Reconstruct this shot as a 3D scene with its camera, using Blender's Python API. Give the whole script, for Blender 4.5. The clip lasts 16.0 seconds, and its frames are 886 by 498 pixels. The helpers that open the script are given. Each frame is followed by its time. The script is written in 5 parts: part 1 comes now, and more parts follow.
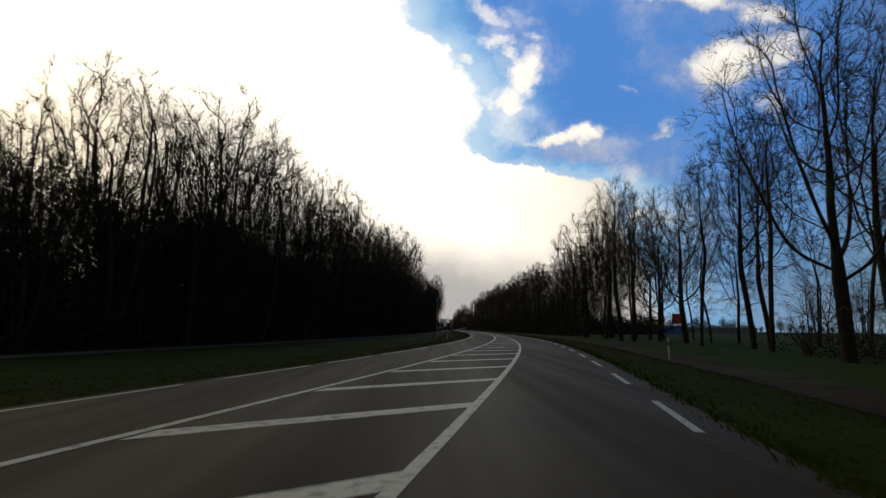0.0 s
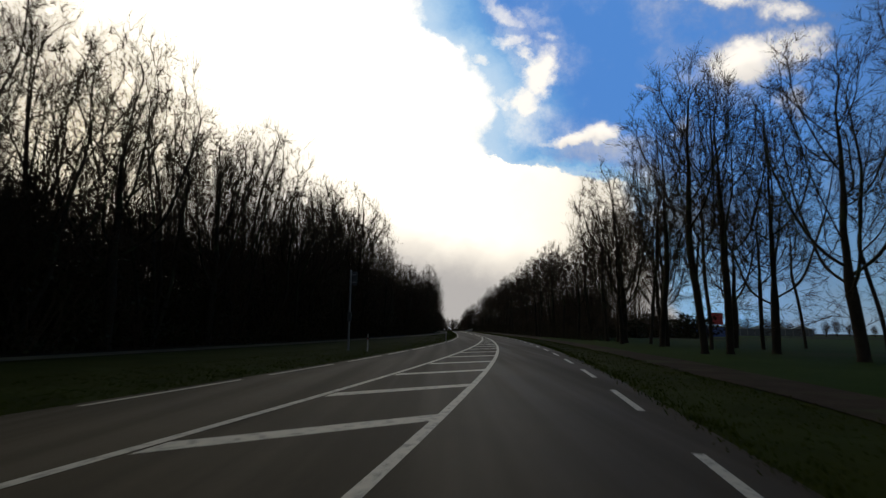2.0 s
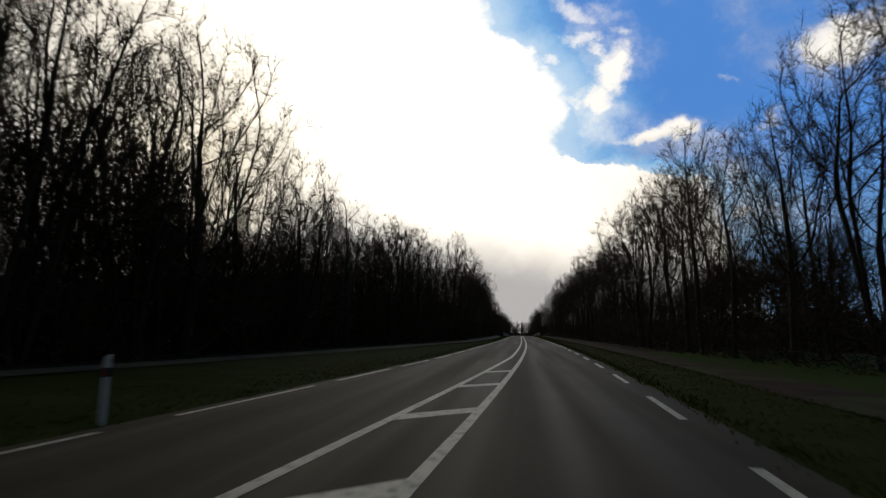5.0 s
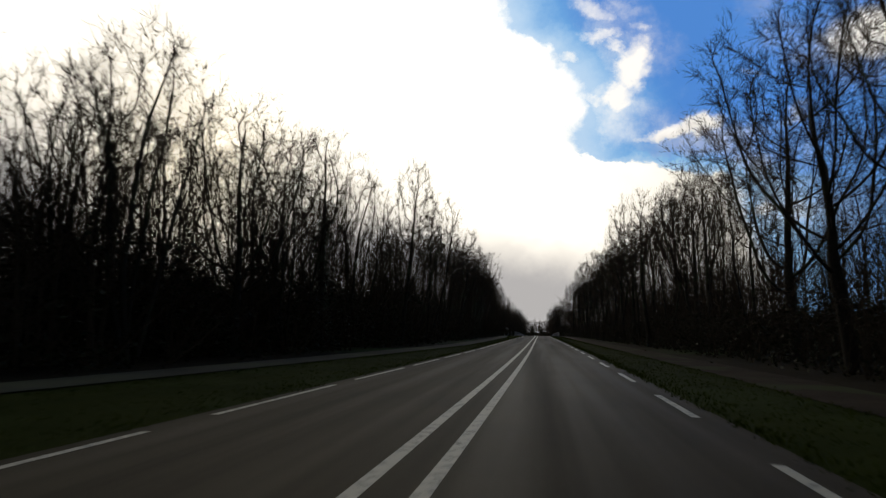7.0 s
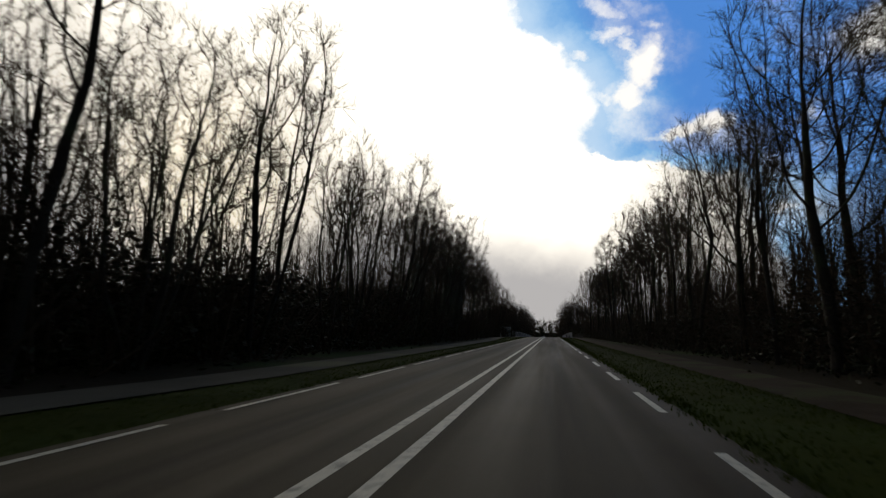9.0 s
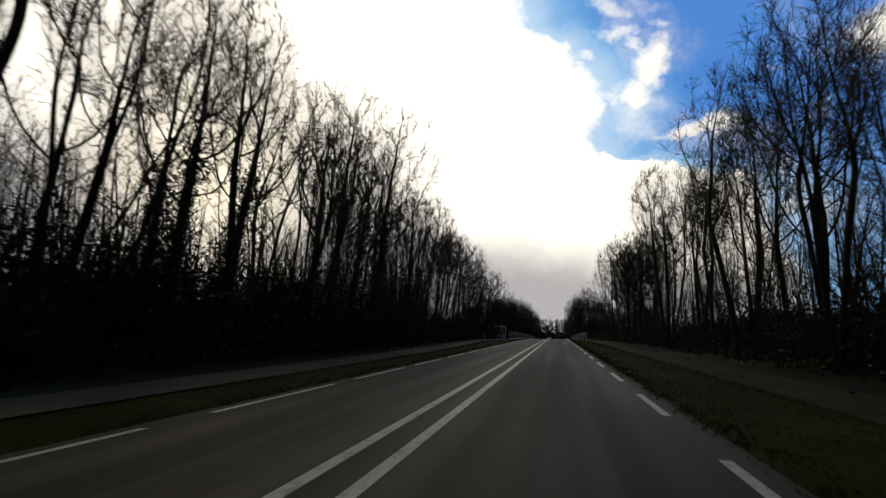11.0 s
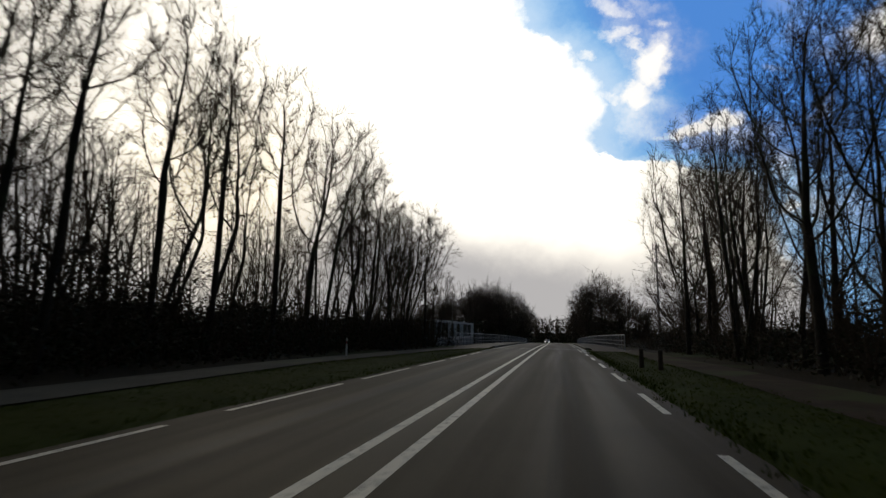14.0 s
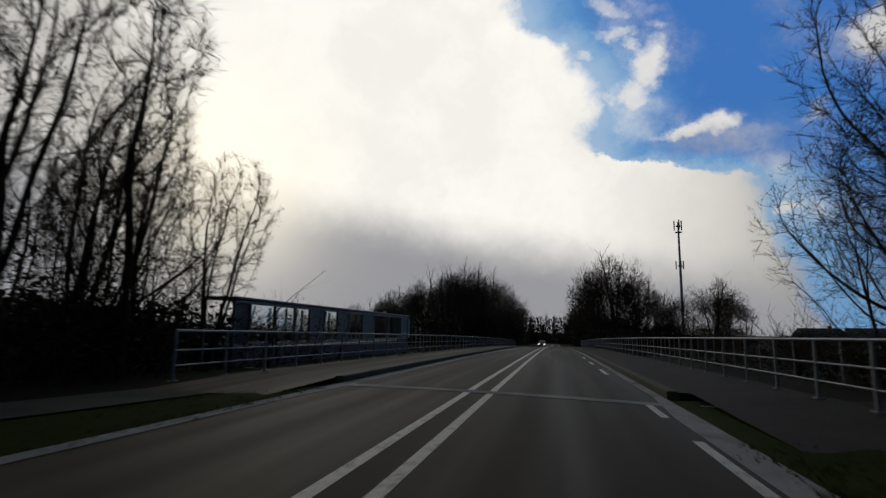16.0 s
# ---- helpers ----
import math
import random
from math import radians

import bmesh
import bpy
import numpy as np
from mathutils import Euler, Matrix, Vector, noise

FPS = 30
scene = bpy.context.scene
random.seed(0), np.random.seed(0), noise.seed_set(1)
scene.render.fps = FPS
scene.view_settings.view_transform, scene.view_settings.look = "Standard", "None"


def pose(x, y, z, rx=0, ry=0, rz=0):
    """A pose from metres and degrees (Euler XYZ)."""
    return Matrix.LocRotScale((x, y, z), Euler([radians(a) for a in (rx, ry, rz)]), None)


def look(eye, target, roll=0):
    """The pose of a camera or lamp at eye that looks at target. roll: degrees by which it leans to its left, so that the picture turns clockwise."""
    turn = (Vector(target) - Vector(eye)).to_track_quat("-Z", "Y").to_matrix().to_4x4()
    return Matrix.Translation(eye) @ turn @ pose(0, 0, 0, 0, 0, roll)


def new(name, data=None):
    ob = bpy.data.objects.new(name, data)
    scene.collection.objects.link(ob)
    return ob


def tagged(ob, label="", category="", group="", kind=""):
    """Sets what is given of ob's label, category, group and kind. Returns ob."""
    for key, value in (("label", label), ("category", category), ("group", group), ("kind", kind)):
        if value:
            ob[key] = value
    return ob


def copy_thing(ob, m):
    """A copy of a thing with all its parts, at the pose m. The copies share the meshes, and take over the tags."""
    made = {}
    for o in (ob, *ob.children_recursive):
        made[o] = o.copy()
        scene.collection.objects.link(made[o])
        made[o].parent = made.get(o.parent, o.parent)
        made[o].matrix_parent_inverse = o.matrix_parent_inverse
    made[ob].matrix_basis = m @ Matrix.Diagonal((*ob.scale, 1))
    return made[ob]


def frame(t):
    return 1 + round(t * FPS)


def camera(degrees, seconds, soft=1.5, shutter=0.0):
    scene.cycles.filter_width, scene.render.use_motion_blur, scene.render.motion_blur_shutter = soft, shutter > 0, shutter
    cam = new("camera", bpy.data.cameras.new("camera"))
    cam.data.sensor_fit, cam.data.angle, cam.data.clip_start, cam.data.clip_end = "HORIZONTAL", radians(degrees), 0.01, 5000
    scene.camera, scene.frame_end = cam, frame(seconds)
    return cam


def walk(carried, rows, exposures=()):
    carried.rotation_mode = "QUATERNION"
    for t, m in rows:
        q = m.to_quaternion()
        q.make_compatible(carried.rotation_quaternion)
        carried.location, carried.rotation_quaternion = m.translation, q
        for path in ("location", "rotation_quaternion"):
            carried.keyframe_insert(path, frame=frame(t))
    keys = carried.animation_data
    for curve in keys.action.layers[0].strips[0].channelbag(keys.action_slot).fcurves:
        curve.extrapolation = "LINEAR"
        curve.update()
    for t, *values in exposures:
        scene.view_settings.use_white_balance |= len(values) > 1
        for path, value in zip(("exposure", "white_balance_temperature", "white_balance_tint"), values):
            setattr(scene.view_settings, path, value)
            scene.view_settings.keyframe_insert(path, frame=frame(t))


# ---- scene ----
EYE = 1.26
cam = camera(78.0, 16.0, soft=1.35, shutter=0.2)

# heading of the road axis by station (metres, degrees); s = y on the straight
BEND = ((-330, -14.4), (-290, -13.2), (-275, -12.0), (-260, -10.5), (-245, -8.3), (-230, -6.1), (-215, -4.2),
        (-200, -2.8), (-185, -1.75), (-170, -0.95), (-155, -0.5), (-130, 0.0))
_s = np.arange(-900, 0.01, 0.5)
_h = np.radians(np.interp(_s, [b[0] for b in BEND], [b[1] for b in BEND]))
_x = -np.concatenate([np.cumsum((0.5 * -np.sin(_h))[::-1])[::-1][1:], [0]])
_y = -np.concatenate([np.cumsum((0.5 * np.cos(_h))[::-1])[::-1][1:], [0]])


def axis(s):
    """Point and heading (radians, anticlockwise from +y) of the road axis at station s."""
    if s >= 0:
        return 0.0, s, 0.0
    return float(np.interp(s, _s, _x)), float(np.interp(s, _s, _y)), float(np.interp(s, _s, _h))


def zr(s):
    """Level of the road: flat, then a long crest over the canal bridge."""
    if s < -45:
        return 0.0
    if s < 150:
        return -((s + 45) ** 2) / 12000
    d = min(s - 150, 150)
    return -3.169 - 0.0325 * (d - d * d / 300)


def at(s, off, z=0.0):
    """World place at station s, off metres to the right of the axis, z above the road level."""
    x, y, h = axis(s)
    return Vector((x + off * math.cos(h), y + off * math.sin(h), zr(s) + z))


# seconds, station, metres right of the axis, yaw, pitch
PATH = (
    (0.0, -286.17, 1.48, -1.24, 8.10), (0.5, -279.37, 1.48, -1.08, 8.12), (1.0, -272.40, 1.52, -0.85, 8.13),
    (1.5, -265.25, 1.58, -0.40, 8.16), (2.0, -257.92, 1.64, 0.40, 8.22), (2.5, -250.42, 1.70, 1.65, 8.34),
    (3.0, -242.75, 1.70, 3.20, 8.39), (3.5, -234.90, 1.60, 4.80, 8.51), (4.0, -226.87, 1.54, 6.15, 8.57),
    (4.5, -218.40, 1.48, 7.25, 8.56), (5.0, -209.60, 1.42, 8.10, 8.54), (5.5, -200.67, 1.36, 8.75, 8.53),
    (6.0, -191.68, 1.30, 9.25, 8.52), (6.5, -182.57, 1.25, 9.68, 8.51), (7.0, -173.76, 1.23, 10.03, 8.45),
    (7.5, -164.91, 1.32, 10.22, 8.45), (8.0, -156.04, 1.43, 10.42, 8.46), (8.5, -147.13, 1.56, 10.75, 8.45),
    (9.0, -138.20, 1.68, 11.12, 8.45), (9.5, -129.13, 1.73, 11.40, 8.45), (10.0, -120.05, 1.76, 11.60, 8.45),
    (10.5, -110.96, 1.79, 11.73, 8.45), (11.0, -101.86, 1.81, 11.83, 8.45), (11.5, -92.76, 1.82, 11.90, 8.45),
    (12.0, -83.85, 1.80, 11.93, 8.45), (12.5, -74.94, 1.79, 11.95, 8.45), (13.0, -66.01, 1.78, 11.95, 8.45),
    (13.5, -57.08, 1.77, 11.92, 8.45), (14.0, -48.14, 1.76, 11.90, 8.50), (14.5, -39.37, 1.78, 11.87, 8.50),
    (15.0, -30.59, 1.70, 11.70, 8.50), (15.5, -21.85, 1.66, 11.65, 8.50), (16.0, -13.00, 1.63, 11.60, 8.50))
LEAN = 0.7  # the camera's lean to its left
ROWS = []
for t, s, off, yaw, pitch in PATH:
    p = at(s, off, EYE)
    ROWS.append((t, pose(p.x, p.y, p.z, 90 + pitch, 0, yaw) @ pose(0, 0, 0, 0, 0, LEAN)))
walk(cam, ROWS, exposures=((0.0, -0.50, 7500, 10), (4.0, -0.52, 7400, 10), (8.0, -0.50, 7250, 10), (14.6, -0.48, 7150, 10), (15.3, -0.66, 7000, 10), (16.0, -1.04, 6700, 10)))

# ---- sky, sun ----
SUN_AZ, SUN_EL = -35.0, 14.0  # degrees right of the road's heading, and above the horizon


def way(az, el):
    a, e = radians(az), radians(el)
    return Vector((math.sin(a) * math.cos(e), math.cos(a) * math.cos(e), math.sin(e)))


class Nodes:
    """Small helper to write node trees as expressions."""

    def __init__(self, tree):
        self.t = tree

    def put(self, sock, v):
        if isinstance(v, bpy.types.NodeSocket):
            self.t.links.new(v, sock)
            return
        if sock.type == "RGBA":
            v = (*v, 1) if len(v) == 3 else v
        elif sock.type == "VECTOR" and isinstance(v, (int, float)):
            v = (v, v, v)
        sock.default_value = v

    def node(self, kind):
        return self.t.nodes.new(kind)

    def math(self, op, a, b=None, c=None, clamp=False):
        n = self.node("ShaderNodeMath")
        n.operation, n.use_clamp = op, clamp
        for i, v in enumerate((a, b, c)):
            if v is not None:
                self.put(n.inputs[i], v)
        return n.outputs[0]

    def vec(self, op, a, b=None, out=0):
        n = self.node("ShaderNodeVectorMath")
        n.operation = op
        self.put(n.inputs[0], a)
        if b is not None:
            self.put(n.inputs[1], b)
        return n.outputs[out]

    def noise(self, v, scale, detail=3, rough=0.5, distort=0.0):
        n = self.node("ShaderNodeTexNoise")
        if v is not None:
            self.put(n.inputs["Vector"], v)
        n.inputs["Scale"].default_value, n.inputs["Detail"].default_value = scale, detail
        n.inputs["Roughness"].default_value, n.inputs["Distortion"].default_value = rough, distort
        return n.outputs

    def ramp(self, f, lo, hi, a=0.0, b=1.0, smooth=True):
        n = self.node("ShaderNodeMapRange")
        n.interpolation_type, n.clamp = "SMOOTHSTEP" if smooth else "LINEAR", True
        for i, v in enumerate((f, lo, hi, a, b)):
            self.put(n.inputs[i], v)
        return n.outputs[0]

    def mix(self, f, a, b, blend="MIX"):
        n = self.node("ShaderNodeMix")
        n.data_type, n.blend_type = "RGBA", blend
        self.put(n.inputs[0], f)
        self.put(n.inputs[6], a)
        self.put(n.inputs[7], b)
        return n.outputs[2]


world = bpy.data.worlds.new("world")
scene.world = world
world.use_nodes = True
W = Nodes(world.node_tree)
sky = W.node("ShaderNodeTexSky")
sky.sky_type, sky.sun_disc = "NISHITA", False
sky.sun_elevation, sky.sun_rotation = radians(SUN_EL), radians(SUN_AZ)
sky.air_density, sky.dust_density, sky.ozone_density = 1.0, 0.3, 3.0
d0 = W.node("ShaderNodeTexCoord").outputs["Generated"]
wob = W.vec("SUBTRACT", W.noise(d0, 5.0, 6, 0.6)["Color"], (0.5, 0.5, 0.5))
rag = W.vec("ADD", d0, W.vec("MULTIPLY", W.vec("SUBTRACT", W.noise(d0, 11.0, 8, 0.68)["Color"], (0.5, 0.5, 0.5)), (0.16, 0.16, 0.11)))
big = W.vec("ADD", d0, W.vec("MULTIPLY", wob, (0.26, 0.26, 0.22)))
fine = W.noise(d0, 16.0, 6, 0.62)["Fac"]
el = W.node("ShaderNodeSeparateXYZ")
W.put(el.inputs[0], d0)
el = el.outputs[2]


def bank(v, az, elev, r0, r1):
    """One cloud bank: 1 inside r0 degrees of its middle, 0 outside r1."""
    c = W.vec("DOT_PRODUCT", W.vec("NORMALIZE", v), tuple(way(az, elev)), out=1)
    return W.ramp(c, math.cos(radians(r1)), math.cos(radians(r0)))


def most(*fs):
    out = fs[0]
    for f in fs[1:]:
        out = W.math("MAXIMUM", out, f)
    return out


# the bright cloud field round the sun, with ragged rims
field = bank(big, -34, 22, 20, 28)
fbm = W.math("SUBTRACT", W.noise(d0, 13.0, 9, 0.66)["Fac"], 0.5)
# loose clouds ahead, laid out on a plane square to the road: u to the right, v up
dx = W.node("ShaderNodeSeparateXYZ")
W.put(dx.inputs[0], d0)
ahead = W.math("MAXIMUM", dx.outputs[1], 0.05)
uv = W.node("ShaderNodeCombineXYZ")
W.put(uv.inputs[0], W.math("DIVIDE", dx.outputs[0], ahead))
W.put(uv.inputs[1], W.math("DIVIDE", dx.outputs[2], ahead))
uv = W.vec("ADD", uv.outputs[0], W.vec("MULTIPLY", W.vec("SUBTRACT", W.noise(uv.outputs[0], 16.0, 7, 0.62)["Color"], (0.5, 0.5, 0.5)), (0.07, 0.07, 0.0)))
front = W.ramp(dx.outputs[1], 0.3, 0.5)


def puffs(*rows):
    """Soft oval clouds: middle u and v, half sizes, tilt in degrees, thickness."""
    out = None
    for u, v, ru, rv, tilt, thick in rows:
        m = W.node("ShaderNodeMapping")
        m.vector_type = "TEXTURE"
        m.inputs["Location"].default_value, m.inputs["Rotation"].default_value = (u, v, 0), (0, 0, radians(tilt))
        m.inputs["Scale"].default_value = (ru * 1.3, rv * 1.45, 1)
        W.put(m.inputs["Vector"], uv)
        f = W.ramp(W.vec("LENGTH", m.outputs[0], out=1), 0.15, 1.25, thick, 0.0)
        out = f if out is None else W.math("MAXIMUM", out, f)
    return W.math("MULTIPLY", out, front)


# the field's rim ahead: how far right it reaches at each height
RIM = ((0.0, 0.46), (0.10, 0.42), (0.20, 0.37), (0.27, 0.36), (0.29, 0.29), (0.322, 0.10), (0.36, 0.085), (0.42, 0.105), (0.46, 0.096), (0.51, 0.068), (0.55, 0.024), (0.585, -0.028), (0.66, -0.055), (0.9, -0.12))
vv = W.node("ShaderNodeSeparateXYZ")
W.put(vv.inputs[0], uv)
rim_u = RIM[0][1]
for (v0, u0), (v1, u1) in zip(RIM, RIM[1:]):
    rim_u = W.math("ADD", rim_u, W.ramp(vv.outputs[1], v0, v1, 0.0, u1 - u0, smooth=False))
inside = W.math("MULTIPLY_ADD", fbm, 0.05, W.math("SUBTRACT", rim_u, vv.outputs[0]))
wide_field = W.math("MULTIPLY", W.math("MULTIPLY", W.ramp(inside, -0.012, 0.05), front), W.ramp(el, math.sin(radians(47)), math.sin(radians(36))))
mist = W.math("MULTIPLY", W.math("MULTIPLY", W.ramp(inside, -0.10, 0.03), front), 0.30)
gap = bank(rag, -47, 33, 7, 16)
field = W.math("MULTIPLY", field, W.math("SUBTRACT", 1.0, W.math("MULTIPLY", gap, 0.5)))
field = W.math("MAXIMUM", field, wide_field)
dense = puffs((0.178, 0.492, 0.034, 0.050, -14, 1.35), (0.193, 0.570, 0.030, 0.014, -30, 0.85), (0.140, 0.592, 0.020, 0.030, 10, 0.75), (0.150, 0.532, 0.030, 0.012, -50, 0.85), (0.105, 0.428, 0.045, 0.013, -25, 0.85), (0.150, 0.436, 0.040, 0.026, 25, 1.25), (0.185, 0.535, 0.028, 0.026, 0, 0.75), (0.135, 0.556, 0.060, 0.013, 4, 0.8), (0.062, 0.516, 0.026, 0.013, -10, 0.95),
              (0.246, 0.358, 0.078, 0.012, 9, 1.35), (0.290, 0.368, 0.045, 0.018, 8, 1.3), (0.455, 0.385, 0.014, 0.030, -38, 0.95), (0.430, 0.365, 0.040, 0.012, 15, 0.75), (0.380, 0.458, 0.026, 0.008, -25, 0.75),
              (0.600, 0.530, 0.125, 0.050, 14, 1.3), (0.545, 0.508, 0.05, 0.026, 0, 1.1), (0.690, 0.560, 0.08, 0.045, 10, 1.2), (0.66, 0.44, 0.05, 0.03, 0, 0.85), (0.52, 0.655, 0.18, 0.026, -5, 1.0), (0.66, 0.635, 0.11, 0.030, -8, 1.0),
              (0.382, 0.212, 0.030, 0.012, 0, 0.9))
thin = puffs((0.13, 0.425, 0.10, 0.045, -20, 0.75), (0.165, 0.565, 0.08, 0.05, 0, 0.6), (0.110, 0.605, 0.060, 0.016, -35, 0.85), (0.160, 0.600, 0.050, 0.020, -20, 0.7), (0.165, 0.49, 0.075, 0.11, -12, 0.55), (0.14, 0.375, 0.14, 0.055, 0, 0.6), (0.30, 0.338, 0.15, 0.030, 6, 0.75),
             (0.40, 0.29, 0.09, 0.05, 0, 0.6), (0.42, 0.20, 0.12, 0.05, 0, 0.7), (0.60, 0.53, 0.20, 0.09, 10, 0.6), (0.54, 0.64, 0.26, 0.07, -6, 0.6), (0.70, 0.30, 0.2, 0.05, 5, 0.35))
shade = puffs((0.262, 0.330, 0.120, 0.024, 6, 1.0), (0.61, 0.490, 0.13, 0.028, 12, 0.7))
dense = W.math("POWER", W.ramp(W.math("MULTIPLY_ADD", fbm, 2.4, dense), 0.05, 1.35), 1.3)
thin = W.math("POWER", W.ramp(W.math("MULTIPLY_ADD", fbm, 1.8, thin), 0.0, 1.4, 0.0, 0.85), 1.3)
small = W.math("MAXIMUM", dense, thin)
scatter = W.noise(big, 2.3, 5, 0.55)["Fac"]
away = W.math("SUBTRACT", 1.0, bank(d0, 12, 24, 22, 40))
veil = W.math("MULTIPLY", W.math("MULTIPLY", W.ramp(W.noise(rag, 3.2, 6, 0.6)["Fac"], 0.45, 0.75), 0.5), W.ramp(el, 0.62, 0.25))
scatter = W.math("MULTIPLY", W.ramp(scatter, 0.47, 0.66), away)
low = W.math("MULTIPLY", W.ramp(el, math.sin(radians(12)), math.sin(radians(3))), W.ramp(W.math("DIVIDE", dx.outputs[0], ahead), 0.30, 0.50, 1.0, 0.0))
cover = most(field, small, scatter, veil, mist, W.math("MULTIPLY", low, 0.85))
# cloud light: brilliant towards the sun, grey in the low far bank
near_sun = W.vec("DOT_PRODUCT", d0, tuple(way(SUN_AZ, SUN_EL)), out=1)
glow = W.ramp(near_sun, 0.35, 0.85, 0.0, 1.0)
hot = W.math("POWER", W.math("MAXIMUM", near_sun, 0.0), 90.0)
cloud = W.mix(glow, (0.85, 0.86, 0.9), (20.0, 19.8, 19.0))
cloud = W.mix(W.ramp(W.noise(big, 6.0, 5, 0.6)["Fac"], 0.35, 0.65, 0.0, 0.12), cloud, (5.0, 5.1, 5.4))
tilt = W.vec("DOT_PRODUCT", d0, (0.17, 0.0, 1.0), out=1)
cloud = W.mix(W.math("MULTIPLY", small, W.math("SUBTRACT", 1.0, field)), cloud, (15.0, 15.1, 15.3))
cloud = W.mix(W.math("MULTIPLY", W.math("MULTIPLY", shade, 0.75), W.math("SUBTRACT", 1.0, field)), cloud, (6.6, 7.0, 8.0))
bar = W.ramp(W.math("ADD", tilt, W.math("MULTIPLY", W.math("SUBTRACT", fine, 0.5), 0.05)), math.sin(radians(11.5)), math.sin(radians(4.5)))
cloud = W.mix(bar, cloud, (6.3, 6.45, 7.0))
cloud = W.mix(hot, cloud, (24.0, 22.5, 19.0))
blue = W.node("ShaderNodeHueSaturation")
blue.inputs["Saturation"].default_value, blue.inputs["Value"].default_value = 0.8, 0.7
W.put(blue.inputs["Color"], sky.outputs[0])
clear = W.mix(bank(d0, 14, 24, 14, 36), blue.outputs[0], (0.95, 3.5, 10.2))
pale = W.mix(W.math("MULTIPLY", W.ramp(el, 0.40, 0.10), 0.5), clear, (2.0, 5.1, 9.4))
pale = W.mix(W.math("MULTIPLY", W.ramp(inside, -0.17, 0.0, 0.0, 0.85), front), pale, (2.3, 7.0, 13.0))
W.put(world.node_tree.nodes["Background"].inputs[0], W.mix(cover, pale, cloud))
world.node_tree.nodes["Background"].inputs[1].default_value = 0.1

lamp = bpy.data.lights.new("sun", "SUN")
lamp.energy, lamp.angle, lamp.color = 0.3, radians(12), (1.0, 0.93, 0.82)
new("sun", lamp).matrix_world = look(way(SUN_AZ, SUN_EL) * 100, (0, 0, 0))

# ---- materials ----
def material(name, rough=0.8, metal=0.0):
    m = bpy.data.materials.new(name)
    m.use_nodes = True
    n = Nodes(m.node_tree)
    b = m.node_tree.nodes["Principled BSDF"]
    b.inputs["Roughness"].default_value, b.inputs["Metallic"].default_value = rough, metal
    b.inputs["Specular IOR Level"].default_value = 0.5 if rough < 0.65 else 0.12
    co = n.node("ShaderNodeTexCoord").outputs["Object"]
    return m, n, b, co


def bump(n, b, h, strength, dist):
    k = n.node("ShaderNodeBump")
    k.inputs["Strength"].default_value, k.inputs["Distance"].default_value = strength, dist
    n.put(k.inputs["Height"], h)
    n.put(b.inputs["Normal"], k.outputs[0])


def mottled(name, c1, c2, s1=0.6, s2=14.0, rough=0.85, metal=0.0, relief=0.4, dist=0.01, c3=None, s3=0.12):
    """A surface of two tones at two scales, with fine relief."""
    m, n, b, co = material(name, rough, metal)
    f1 = n.ramp(n.noise(co, s1, 4, 0.6)["Fac"], 0.3, 0.7)
    col = n.mix(f1, c1, c2)
    g = n.noise(co, s2, 4, 0.65)["Fac"]
    col = n.mix(n.ramp(g, 0.25, 0.75, 0.0, 0.55), col, tuple(0.45 * v for v in c1))
    if c3:
        col = n.mix(n.ramp(n.noise(co, s3, 3, 0.6)["Fac"], 0.48, 0.66), col, c3)
    n.put(b.inputs["Base Color"], col)
    n.put(b.inputs["Roughness"], n.ramp(g, 0.2, 0.8, max(0.05, rough - 0.12), min(1, rough + 0.1)))
    if relief:
        bump(n, b, g, relief, dist)
    return m


def by_object(m, spread=0.35):
    """Let each object of the material differ a little in tone."""
    n = Nodes(m.node_tree)
    b = m.node_tree.nodes["Principled BSDF"]
    src = b.inputs["Base Color"].links[0].from_socket
    r = n.node("ShaderNodeObjectInfo").outputs["Random"]
    n.put(b.inputs["Base Color"], n.mix(1.0, src, _grey(n, r, spread), "MULTIPLY"))
    return m


def _grey(n, r, spread):
    c = n.node("ShaderNodeCombineColor")
    v = n.ramp(r, 0.0, 1.0, 1 - spread, 1.0, smooth=False)
    for i in range(3):
        n.put(c.inputs[i], v)
    return c.outputs[0]


ASPHALT, n, b, co = material("asphalt", 0.72)
b.inputs["Specular IOR Level"].default_value = 0.11
grain = n.noise(co, 55.0, 3, 0.7)["Fac"]
patch = n.noise(co, 0.35, 4, 0.6)["Fac"]
stretch = n.node("ShaderNodeMapping")
stretch.inputs["Scale"].default_value = (1.3, 0.03, 1.0)
n.put(stretch.inputs["Vector"], co)
streak = n.noise(stretch.outputs[0], 1.0, 3, 0.5)["Fac"]
col = n.mix(n.ramp(patch, 0.3, 0.7), (0.042, 0.0295, 0.0125), (0.058, 0.0415, 0.0180))
col = n.mix(n.ramp(streak, 0.35, 0.7, 0.0, 0.6), col, (0.025, 0.019, 0.0105))
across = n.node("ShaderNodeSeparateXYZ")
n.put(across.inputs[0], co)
lane = n.math("MINIMUM", n.math("ABSOLUTE", n.math("SUBTRACT", across.outputs[0], 1.85)), n.math("ABSOLUTE", n.math("ADD", across.outputs[0], 1.75)))
oil = n.math("MULTIPLY", n.ramp(lane, 0.55, 0.1), n.ramp(across.outputs[1], -150.0, -120.0))
oil = n.math("MULTIPLY", oil, n.ramp(n.noise(stretch.outputs[0], 3.0, 4, 0.6)["Fac"], 0.3, 0.65, 0.2, 0.75))
col = n.mix(oil, col, (0.019, 0.0155, 0.011))
